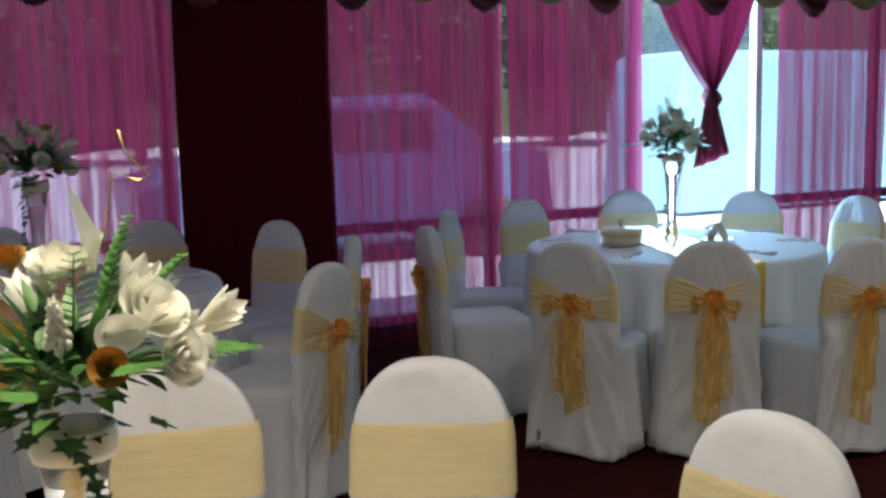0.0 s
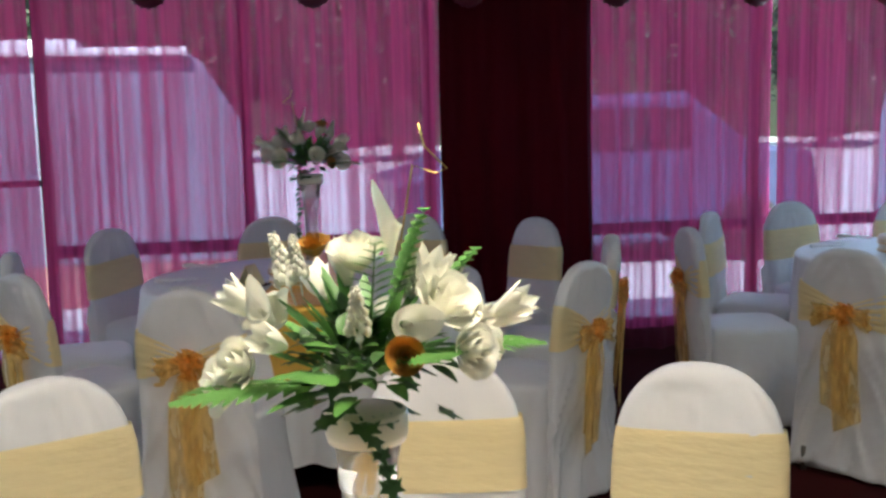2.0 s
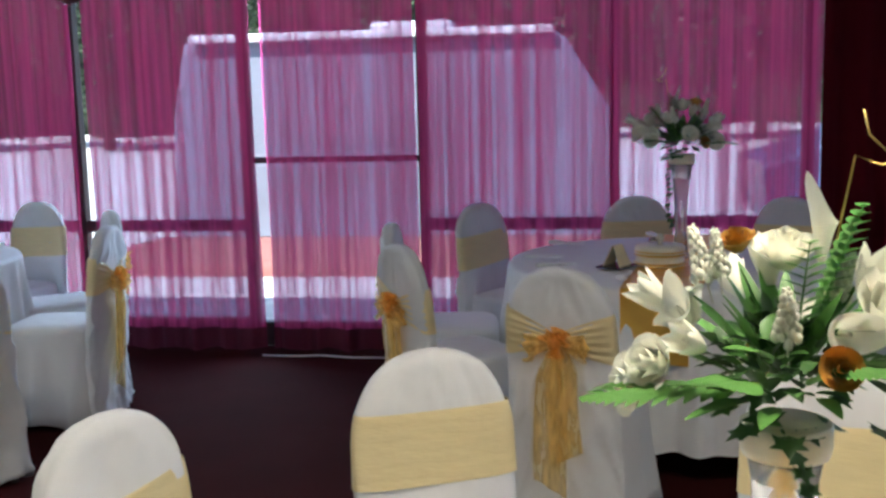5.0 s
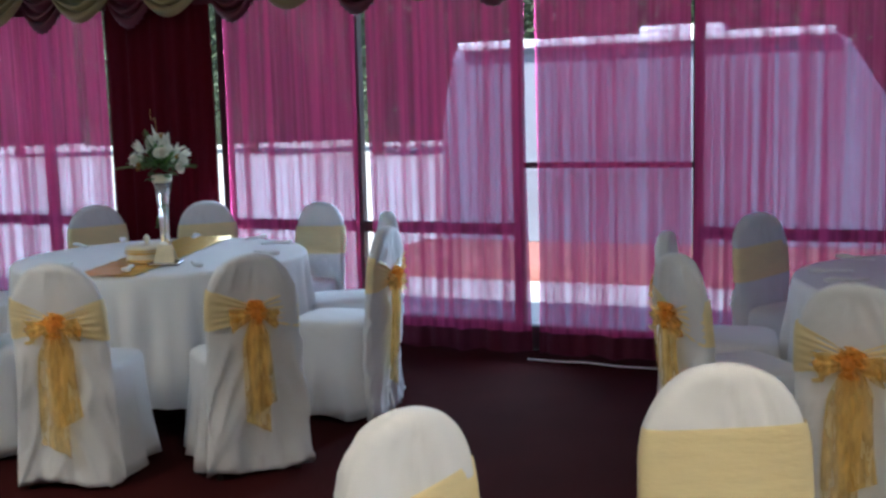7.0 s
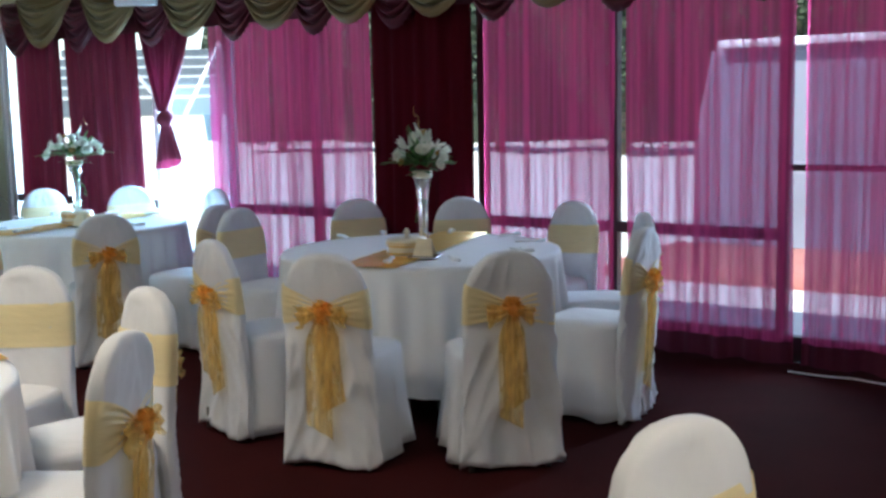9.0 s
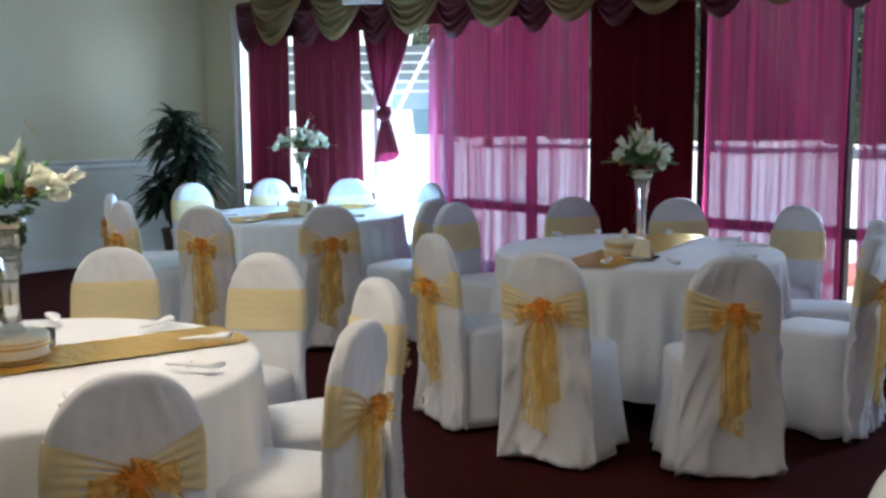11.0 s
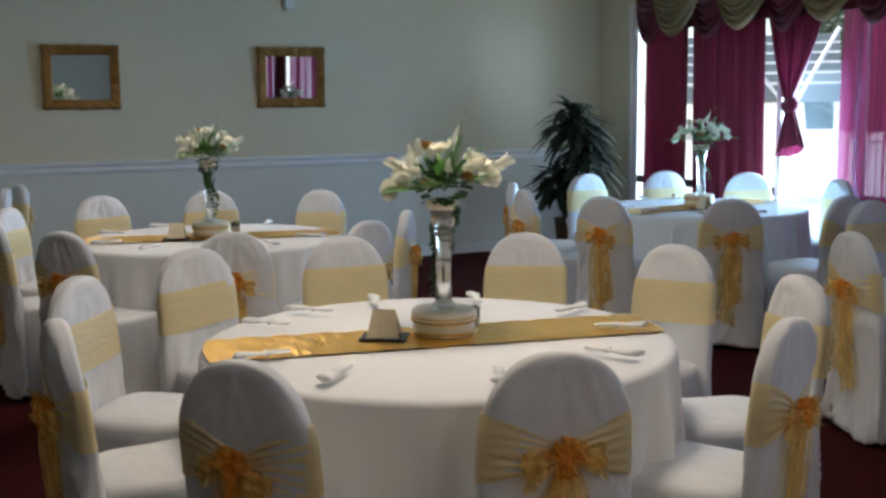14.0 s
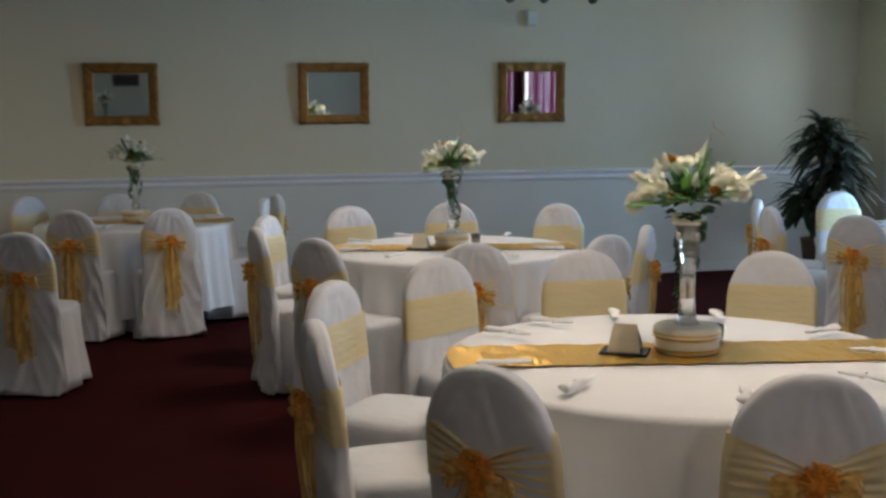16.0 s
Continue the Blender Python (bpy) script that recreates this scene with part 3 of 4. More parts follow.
def table(cx, cy, runner_turn, seed, reach):
    th = thing("round_table", "round banquet table hidden under a white tablecloth", "table", "banquet tables", at=(cx, cy, 0))
    part("tabletop", lathe([(0.0001, HT - 0.03), (RT - 0.01, HT - 0.03), (RT - 0.004, HT - 0.018), (RT - 0.01, HT - 0.006), (0.0001, HT - 0.006)], 40), POT, th)
    for a in (45, 135, 225, 315):
        c, s = math.cos(radians(a)), math.sin(radians(a))
        part("leg", tube([(0.5 * c, 0.5 * s, 0), (0.5 * c, 0.5 * s, HT - 0.03)], 0.016, 8), METAL, th)
    n, loops = 260, []
    prof = [(0.02, 0), (0.3, 0), (0.6, 0), (RT - 0.02, 0), (RT + 0.002, -0.004), (RT + 0.01, -0.018), (RT + 0.012, -0.06), (RT + 0.015, -0.15), (RT + 0.02, -0.27), (RT + 0.03, -0.40), (RT + 0.045, -0.52), (RT + 0.055, -0.62)]
    for r, dz in prof:
        d = min(1, max(0, -dz - 0.015) / 0.32)
        loop = []
        for i in range(n):
            a = 2 * math.pi * i / n
            f = 0.6 * math.sin(24 * a + seed + 0.8 * math.sin(5 * a)) + 0.45 * math.sin(37 * a + 2 * seed) + 0.35 * math.sin(11 * a - seed)
            rr = r + 0.032 * d * f
            loop.append((rr * math.cos(a), rr * math.sin(a), HT + dz))
        loops.append(loop)
    cloth = link("tablecloth", rings(bmesh.new(), loops, True), TABLE_CLOTH)
    cloth.matrix_world = pose(cx, cy, 0.002)
    tagged(cloth, "white round tablecloth falling in folds over a table", "tablecloth", "tablecloths")
    # runner across the top, falling over both edges
    rows = []
    for j in range(129):
        u = -1.14 + 2.28 * j / 128
        row = []
        for i in range(11):
            v = -0.15 + 0.30 * i / 10
            edge = math.sqrt(max(0.05, RT * RT - v * v)) + 0.022
            s = u * 0.92 if reach else max(-1, min(1, u / 1.14)) * (edge - 0.025)
            if abs(s) <= edge:
                p = (s, v, HT + 0.0090 + (0.0050 if s < 0 else 0.0025) * (noise.noise((17 * s + 9 * v, 5 * v - 3 * s, seed)) + 0.35 * noise.noise((34 * s - 12 * v, 15 * v, seed))))
            else:
                over = abs(s) - edge
                p = (math.copysign(edge + 0.004 + 0.01 * math.sin(20 * v + seed) * over / 0.3, s), v, HT + 0.006 - over)
            row.append(p)
        rows.append(row)
    run = link("table_runner", rings(bmesh.new(), rows, wrap=False), GOLD_SATIN)
    run.matrix_world = pose(cx, cy, 0, 0, 0, runner_turn)
    for side in (0, -1):
        inner = 1 if side == 0 else -2
        edge = [[Vector(r[side]) + Vector((0, 0, 0.0012)), Vector(r[side]).lerp(Vector(r[inner]), 0.4) + Vector((0, 0, 0.0012))] for r in rows]
        part("hem", rings(bmesh.new(), edge, wrap=False), GOLD_SATIN, run)
    tagged(run, "shiny gold satin runner laid across a round table", "table runner", "table runners")


RUNNERS = {"A": 75, "B": 80, "C": 105, "D": 100, "E": 80, "F": 78, "G": 78, "H": 80, "J": 80}
for i, (name, (cx, cy)) in enumerate(TABLES.items()):
    table(cx, cy, RUNNERS[name], 1.3 * i + 0.4, name in "ABF")


# napkins rolled round the cutlery, one before each chair
def napkin_roll():
    th = thing("rolled_napkin", "white napkin rolled round cutlery lying on a table", "napkin", "rolled napkins")
    loops = []
    for j in range(12):
        v = j / 11
        r = 0.007 + 0.009 * v + 0.003 * math.sin(9 * v)
        loops.append([(-0.085 + 0.165 * v + 0.012 * v * math.cos(a), r * 1.3 * math.cos(a) * (1 + 0.15 * math.sin(3 * a + 5 * v)), 0.010 + r * 0.6 * math.sin(a)) for a in [2 * math.pi * i / 14 for i in range(14)]])
    part("cloth", rings(bmesh.new(), loops, True, True), NAPKIN, th)
    loops = [[(-0.02 + 0.012 * v, 0.0175 * math.cos(a), 0.010 + 0.0095 * math.sin(a)) for a in [2 * math.pi * i / 14 for i in range(14)]] for v in (0, 1)]
    part("band", rings(bmesh.new(), loops), NAPKIN, th)
    return th


ROLL = None
for name, (cx, cy) in TABLES.items():
    for x, y in CHAIRS[name]:
        a = math.atan2(y - cy, x - cx) + random.uniform(-0.12, 0.12)
        m = pose(cx + 0.60 * math.cos(a), cy + 0.60 * math.sin(a), HT + 0.018, 0, 0, math.degrees(a) + random.uniform(-25, 25))
        if ROLL is None:
            ROLL = napkin_roll()
            ROLL.matrix_world = m
        else:
            copy_thing(ROLL, m)


# ---- flowers ----
def leaf_into(bm, base, tip, width, droop=0.3, fold=0.25, up=Vector((0, 0, 1)), n=6):
    base, tip = Vector(base), Vector(tip)
    d = tip - base
    side = d.cross(up)
    side = side.normalized() if side.length > 1e-6 else Vector((1, 0, 0))
    nor = side.cross(d).normalized()
    rows = []
    for j in range(n + 1):
        v = j / n
        w = width * (math.sin(math.pi * min(1, v * 0.93 + 0.05)) ** 0.8) * (1 - 0.25 * v)
        c = base + d * v - Vector((0, 0, 1)) * droop * d.length * v * v
        rows.append([bm.verts.new(c - side * w + nor * w * fold), bm.verts.new(c), bm.verts.new(c + side * w + nor * w * fold)])
    for a, b in zip(rows, rows[1:]):
        bm.faces.new((a[0], a[1], b[1], b[0]))
        bm.faces.new((a[1], a[2], b[2], b[1]))


def ivy_leaf_into(bm, c, d, up, size):
    d, up = Vector(d).normalized(), Vector(up).normalized()
    s = d.cross(up).normalized()
    shape = ((0, 0), (0.35, 0.12), (0.55, -0.05), (0.42, 0.38), (0.62, 0.62), (0.22, 0.66), (0, 1.1), (-0.22, 0.66), (-0.62, 0.62), (-0.42, 0.38), (-0.55, -0.05), (-0.35, 0.12))
    mid = bm.verts.new(Vector(c) + d * size * 0.4 + up * size * 0.10)
    vs = [bm.verts.new(Vector(c) + s * x * size + d * y * size) for x, y in shape]
    for i in range(len(vs)):
        bm.faces.new((mid, vs[i], vs[(i + 1) % len(vs)]))


def calla_mesh(length=0.11, flare=0.034):
    """A funnel-shaped lily that opens into one pointed lip; it grows along +z."""
    bm = bmesh.new()
    n, loops = 20, []
    for j in range(10):
        v = j / 9
        r = 0.004 + 0.010 * v ** 0.7 + flare * v ** 3
        loop = []
        for i in range(n + 1):
            a = 2 * math.pi * i / n
            lip = (0.5 + 0.5 * math.cos(a)) ** 3.2
            rr = r * (1 + 0.25 * lip * v ** 3) * (1 - 0.12 * i / n)
            loop.append((rr * math.cos(a), rr * math.sin(a), length * v * (0.80 + 0.62 * lip * v ** 2) - 0.012 * v ** 6 * (1 - lip)))
        loops.append(loop)
    rings(bm, loops, wrap=False)
    tube([(0, 0, 0.01), (0, 0, length * 0.62)], 0.0045, 6, 0.6, bm)
    return bm


def lily_mesh(length=0.062, petals=6):
    """A half-open lily of pointed petals; it grows along +z."""
    bm = bmesh.new()
    for p in range(petals):
        a0 = 2 * math.pi * p / petals
        k = 1.0 if p % 2 else 0.86
        rows = []
        for j in range(8):
            v = j / 7
            r = k * (0.004 + 0.017 * math.sin(math.pi * min(0.62, 0.62 * v + 0.02)) + 0.005 * max(0, v - 0.7) / 0.3)
            w = 0.0165 * math.sin(math.pi * (0.08 + 0.90 * v)) ** 0.7
            rows.append([((r - 0.003 * abs(u)) * math.cos(a0 + u * w / max(r, 0.006)), (r - 0.003 * abs(u)) * math.sin(a0 + u * w / max(r, 0.006)), length * v * (1 - 0.04 * abs(u))) for u in (-1, -0.5, 0, 0.5, 1)])
        rings(bm, rows, wrap=False)
    tube([(0, 0, 0), (0, 0, length * 0.7)], 0.003, 6, 0.6, bm)
    return bm


def rose_mesh(size=0.035, layers=4):
    bm = bmesh.new()
    for l in range(layers):
        f = (l + 0.6) / layers
        count = 3 + l
        for p in range(count):
            a0 = 2 * math.pi * (p / count + 0.13 * l)
            rows = []
            for j in range(6):
                v = j / 5
                rad = size * (0.15 + 0.85 * f) * (0.35 + 0.65 * math.sin(min(1, v * 1.05) * math.pi / 2)) * (1 + 0.25 * f * max(0, v - 0.7) / 0.3)
                z = size * (1.5 - 0.55 * f) * v - size * 0.12 * f * max(0, v - 0.75) / 0.25
                span = 2.6 * math.pi / count * (0.45 + 0.55 * math.sin(math.pi * (0.15 + 0.7 * v)))
                rows.append([(rad * math.cos(a0 + span * (u - 0.5)), rad * math.sin(a0 + span * (u - 0.5)), z * (1 - 0.10 * abs(2 * u - 1) ** 2)) for u in (0, 0.25, 0.5, 0.75, 1)])
            rings(bm, rows, wrap=False)
    return bm


def spike_mesh(length=0.10):
    bm = bmesh.new()
    rng = random.Random(5)
    tube([(0, 0, -0.03), (0, 0, length)], 0.0015, 5, 0.5, bm)
    for i in range(46):
        v = i / 45
        a = i * 2.4
        r = 0.013 * (1 - 0.75 * v)
        bmesh.ops.create_icosphere(bm, subdivisions=1, radius=0.0052 * (1 - 0.5 * v) * rng.uniform(0.8, 1.2), matrix=Matrix.Translation((r * math.cos(a), r * math.sin(a), length * v)) @ Matrix.Diagonal((1, 1, 1.5, 1)))
    return bm


def fern_into(bm, base, direction, length, width, droop):
    base, d = Vector(base), Vector(direction).normalized()
    side = d.cross(Vector((0, 0, 1))).normalized()
    n = 11
    at = lambda v: base + d * length * v - Vector((0, 0, 1)) * droop * length * v * v
    tube([at(i / 6) for i in range(7)], 0.0018, 5, 0.4, bm)
    for i in range(1, n + 1):
        v = i / n
        w = width * math.sin(math.pi * (0.12 + 0.84 * v)) + 0.006
        for s in (-1, 1):
            p = at(v * 0.97)
            leaf_into(bm, p, p + side * s * w + d * w * 0.75 - Vector((0, 0, 0.2 * w)), 0.0095, 0.1, 0.2, n=3)


def axis_pose(base, direction, spin=0.0):
    q = Vector(direction).to_track_quat("Z", "Y")
    return Matrix.Translation(base) @ q.to_matrix().to_4x4() @ Matrix.Rotation(spin, 4, "Z")


VASE_H = 0.385


def flower_arrangement(seed, lush=1.0, trail=0.30, strands=1):
    """A tall narrow vase with lilies, roses, ferns and trailing ivy; x to the viewer's right, y away."""
    rng = random.Random(seed)
    th = thing("flower_arrangement", "tall white glass vase of white lilies, roses, ferns and trailing ivy", "flowers", "table centrepieces")
    part("vase", lathe([(0.034, 0.0), (0.037, 0.006), (0.026, 0.02), (0.021, 0.10), (0.024, 0.22), (0.034, 0.32), (0.044, VASE_H - 0.006), (0.044, VASE_H), (0.038, VASE_H), (0.034, 0.30)], 28, close=False), VASE_GLASS, th, "milky glass vase")
    part("rim_band", lathe([(0.0455, VASE_H - 0.03), (0.048, VASE_H - 0.02), (0.048, VASE_H + 0.004), (0.0455, VASE_H + 0.006)], 28), CREAM, th, "cream and gold rim band")
    z0 = VASE_H
    flowers = [  # x, y, z, lean x, lean y, lean z, kind
        (0.030, 0.01, 0.175, 0.02, 0.0, 1.0, "tall"), (0.105, -0.02, 0.105, 0.8, -0.5, 0.35, "lily"), (0.135, 0.02, 0.100, 1.0, -0.1, 0.55, "lily"),
        (0.050, -0.05, 0.115, 0.35, -0.9, 0.15, "calla"), (-0.095, -0.04, 0.115, -0.35, -0.7, 0.7, "calla"), (-0.120, 0.0, 0.115, -0.9, -0.2, 0.75, "lily"),
        (-0.020, 0.03, 0.145, -0.2, 0.3, 1.0, "lily"), (0.075, 0.06, 0.125, 0.5, 0.6, 0.7, "lily"), (-0.06, 0.09, 0.12, -0.4, 0.9, 0.6, "lily"),
        (-0.118, -0.06, 0.070, -0.6, -0.8, 0.3, "rose"), (-0.138, -0.04, 0.045, -0.8, -0.6, 0.1, "rose"), (0.088, -0.04, 0.125, 0.5, -0.6, 0.7, "rose"),
        (0.02, 0.10, 0.08, 0.1, 1.0, 0.4, "rose"), (-0.005, 0.0, 0.17, 0.0, -0.3, 1.0, "rose"), (0.12, 0.06, 0.07, 0.9, 0.5, 0.2, "rose"), (0.115, -0.055, 0.085, 0.7, -0.7, 0.2, "rose"), (-0.10, 0.02, 0.10, -0.7, 0.2, 0.7, "rose"), (0.07, -0.02, 0.14, 0.3, -0.4, 0.9, "lily"), (-0.075, -0.07, 0.095, -0.5, -0.8, 0.4, "lily"), (0.15, -0.03, 0.12, 0.9, -0.4, 0.6, "lily"),
        (0.052, -0.085, 0.085, 0.3, -0.9, 0.4, "gold"), (-0.052, 0.0, 0.185, -0.2, -0.3, 1.0, "gold"), (-0.03, 0.10, 0.05, -0.3, 1.0, 0.2, "gold"),
        (-0.085, 0.0, 0.155, -0.3, 0.0, 1.0, "spike"), (-0.068, -0.02, 0.165, -0.12, -0.1, 1.0, "spike"), (0.005, -0.07, 0.11, 0.0, -0.4, 1.0, "spike"),
        (0.045, 0.04, 0.13, 0.3, 0.2, 1.0, "spike")]
    names = {"tall": "calla_lily", "calla": "calla_lily", "lily": "lily", "rose": "white_rose", "gold": "gold_rose", "spike": "blossom_spike"}
    for x, y, z, dx, dy, dz, kind in flowers:
        ob = shared(names[kind], FLOWER_MESH[kind], th, axis_pose((x * lush, y * lush, z0 + z * lush), (dx, dy, dz), rng.uniform(0, 6)))
        s = rng.uniform(0.76, 1.0)
        ob.scale = (s, s, s)
    bm = bmesh.new()
    bright = bmesh.new()
    for i in range(210):
        a, e = rng.uniform(0, 2 * math.pi), rng.uniform(0.25, 1.4)
        r0 = rng.uniform(0.03, 0.105) * lush
        d = Vector((math.cos(a) * math.cos(e), math.sin(a) * math.cos(e), 0.8 * math.sin(e)))
        c = Vector((0, 0, z0 + 0.035)) + d * r0
        way = (d + Vector((rng.uniform(-0.7, 0.7), rng.uniform(-0.7, 0.7), rng.uniform(-0.5, 0.6)))).normalized()
        ln = rng.uniform(0.024, 0.044)
        leaf_into(bm if i % 5 < 3 else bright, c, c + way * ln, ln * rng.uniform(0.24, 0.34), rng.uniform(0.05, 0.35), 0.25)
    for i in range(28):
        a = rng.uniform(0, 2 * math.pi)
        r = rng.uniform(0.03, 0.085) * lush
        ivy_leaf_into(bm, (r * math.cos(a), r * math.sin(a), z0 + rng.uniform(-0.01, 0.06)), (math.cos(a), math.sin(a), -0.5), (0.2 * math.cos(a), 0.2 * math.sin(a), 1), rng.uniform(0.022, 0.036))
    part("foliage", bm, LEAF, th, "dark green leaves")
    bm = bright
    for base, d, ln, w, dr in (((-0.05, -0.06, 0.05), (-1, -0.35, 0.22), 0.15, 0.042, 0.25), ((0.04, -0.05, 0.08), (0.8, -0.6, 0.35), 0.09, 0.035, 0.2), ((-0.03, -0.06, 0.06), (-0.35, -0.9, 0.35), 0.08, 0.032, 0.15),
                               ((0.06, 0.04, 0.05), (1, 0.5, 0.4), 0.17, 0.04, 0.3), ((0.03, 0.03, 0.12), (0.35, 0.2, 1), 0.12, 0.025, 0.0), ((-0.02, 0.08, 0.04), (-0.5, 1, 0.4), 0.17, 0.04, 0.3),
                               ((0.01, -0.02, 0.10), (0.12, -0.3, 1), 0.11, 0.022, 0.0), ((0.05, 0.0, 0.1), (0.7, 0.1, 0.9), 0.13, 0.028, 0.1)):
        fern_into(bm, Vector(base) * lush + Vector((0, 0, z0)), d, ln * lush, w, dr)
    for i in range(26):
        a, e = rng.uniform(0, 2 * math.pi), rng.uniform(0.1, 1.3)
        d = Vector((math.cos(a) * math.cos(e), math.sin(a) * math.cos(e), math.sin(e)))
        leaf_into(bm, Vector((0, 0, z0 + 0.03)) + d * 0.06, Vector((0, 0, z0 + 0.03)) + d * rng.uniform(0.13, 0.185), 0.012, 0.1, 0.3)
    part("fern_fronds", bm, FERN, th, "bright green fern fronds")
    bm = bmesh.new()
    for s in range(strands):
        a0, pts = (rng.uniform(0, 6) if strands > 1 else -1.6), []
        for i in range(15):
            v = i / 14
            a = a0 + 2.2 * v
            pts.append(((0.045 if strands < 2 else 0.034) * math.cos(a) + 0.008 * math.sin(9 * v), (0.045 if strands < 2 else 0.034) * math.sin(a), z0 + 0.01 - trail * v * (1 - 0.18 * s)))
        tube(pts, 0.0018, 5, 0.6, bm)
        for i, p in enumerate(pts[1:]):
            for q in range(2 if strands < 2 else 4):
                a = math.atan2(p[1], p[0]) + rng.uniform(-1.2, 1.2)
                ivy_leaf_into(bm, p, (0.6 * math.cos(a), 0.6 * math.sin(a), -0.8), (math.cos(a), math.sin(a), 0.5), rng.uniform(0.015, 0.027))
    part("ivy", bm, LEAF, th, "trailing ivy stems")
    pts = [(0.045, 0.0, z0 + 0.2), (0.06, 0.0, z0 + 0.285), (0.085, 0.01, z0 + 0.275), (0.098, 0.01, z0 + 0.28), (0.072, 0.02, z0 + 0.305), (0.066, 0.02, z0 + 0.33)]
    part("gold_wire", tube(pts, 0.0012, 5), GOLD_TRIM, th, "curled gold wire")
    return th


FLOWER_MESH = {}


def mesh_of(name, bm, mat):
    me = bpy.data.meshes.new(name)
    bm.to_mesh(me)
    bm.free()
    me.materials.append(mat)
    me.shade_smooth()
    return me


FLOWER_MESH.update({"tall": mesh_of("calla_lily", calla_mesh(0.068, 0.005), PETAL), "calla": mesh_of("calla_lily", calla_mesh(0.055, 0.008), PETAL), "lily": mesh_of("lily", lily_mesh(), PETAL), "rose": mesh_of("white_rose", rose_mesh(0.036), PETAL),
                    "gold": mesh_of("gold_rose", rose_mesh(0.022), GOLD_PETAL), "spike": mesh_of("blossom_spike", spike_mesh(0.06), PETAL)})

DRUM_H = 0.085
SIZES = {"A": 1.22, "B": 1.22, "C": 1.08, "D": 1.15, "E": 1.10, "F": 1.0, "G": 1.06, "H": 1.06, "J": 1.06}
STANDS = {"A": (0.08, 0.12, 60), "B": (0.0, 0.0, 200), "C": (0.02, 0.0, 140), "D": (0.05, -0.03, 20), "E": (-0.02, 0.03, 75), "F": (0.0, 0.07, -14.3), "G": (0.0, 0.0, 95), "H": (0.0, 0.0, 250), "J": (0.0, 0.0, 40)}
for i, (name, (cx, cy)) in enumerate(TABLES.items()):
    dx, dy, turn = STANDS[name]
    fa = flower_arrangement(20 + i, 1.0, 0.34 if name in "EGHJ" else 0.26, 5 if name in "EGHJ" else 1)
    on_drum = name in "DEGHJ"
    fa.matrix_world = pose(cx + dx, cy + dy, HT + 0.012 + (DRUM_H if on_drum else 0), 0, 0, turn)
    k = SIZES[name]
    fa.scale = (k, k, 0.9 if on_drum else 1 + 0.7 * (k - 1))


def drum_box(x, y, knob):
    th = thing("round_box", "cream round box with gold braid bands on a dark mirror plate", "box", "centrepiece boxes", at=(x, y, HT + 0.0115))
    part("body", lathe([(0.0005, 0.0), (0.098, 0.0), (0.102, 0.006), (0.100, 0.05), (0.0005, 0.05)], 40), CREAM, th)
    lid = part("lid", lathe([(0.0005, 0.0505), (0.104, 0.0505), (0.106, 0.056), (0.105, 0.076), (0.098, DRUM_H - 0.001), (0.0005, DRUM_H - 0.001)], 40), CREAM, th)
    for z in (0.012, 0.048, 0.062):
        part("gold_band", lathe([(0.1045, z - 0.004), (0.1085, z), (0.1045, z + 0.004)], 40), GOLD_TRIM, th)
    if knob:
        part("knob", lathe([(0.012, DRUM_H), (0.008, DRUM_H + 0.012), (0.018, DRUM_H + 0.028), (0.010, DRUM_H + 0.044), (0.0005, DRUM_H + 0.05)], 20), CREAM, lid)


def card_tent(x, y, turn):
    th = thing("tent_card", "folded cream and gold printed tent card on a dark plate", "card", "tent cards", at=(x, y, HT + 0.0115), turn=turn)
    part("plate", boxes(-0.075, 0.075, -0.06, 0.06, 0.0, 0.006, bevel=0.002), BLACK_GLASS, th, "dark mirror plate", False)
    bm = bmesh.new()
    for s in (-1, 1):
        rings(bm, [[(-0.052, s * 0.040, 0.0065), (0.052, s * 0.040, 0.0065), (0.052, s * 0.037, 0.0065), (-0.052, s * 0.037, 0.0065)], [(-0.036, s * 0.004, 0.092), (0.036, s * 0.004, 0.092), (0.036, s * 0.001, 0.092), (-0.036, s * 0.001, 0.092)]], True, True)
    part("folded_card", bm, PAPER, th, smooth=False)


def votive(x, y):
    th = thing("votive_glass", "small clear glass candle holder beside a centrepiece", "candle holder", "candle holders", at=(x, y, HT + 0.0115))
    part("glass", lathe([(0.022, 0.0), (0.026, 0.004), (0.028, 0.062), (0.0255, 0.062), (0.023, 0.01)], 20, close=False), VASE_GLASS, th)
    part("candle", lathe([(0.0005, 0.005), (0.021, 0.005), (0.021, 0.035), (0.0005, 0.035)], 16), CREAM, th)


DRUMS = {"A": (-0.25, 0.10, 1), "B": (-0.1, -0.2, 1), "C": (0.10, -0.26, 1), "D": (0, 0, 0), "E": (-0.02, 0.03, 0), "F": (0.25, -0.35, 1), "G": (0, 0, 0), "H": (0, 0, 0), "J": (0, 0, 0)}
CARDS = {"A": (0.25, -0.05, 30), "B": (-0.28, -0.25, 60), "C": (0.24, -0.30, 20), "D": (0.25, -0.15, 0), "E": (-0.04, -0.17, 60), "F": (-0.2, -0.4, 10), "G": (0.05, -0.2, 70), "H": (0.2, 0.1, 40), "J": (0.2, 0.1, 40)}
for name, (cx, cy) in TABLES.items():
    dx, dy, knob = DRUMS[name]
    drum_box(cx + dx, cy + dy, knob)
    dx, dy, turn = CARDS[name]
    card_tent(cx + dx, cy + dy, turn)
    votive(cx - 0.10, cy + 0.17)


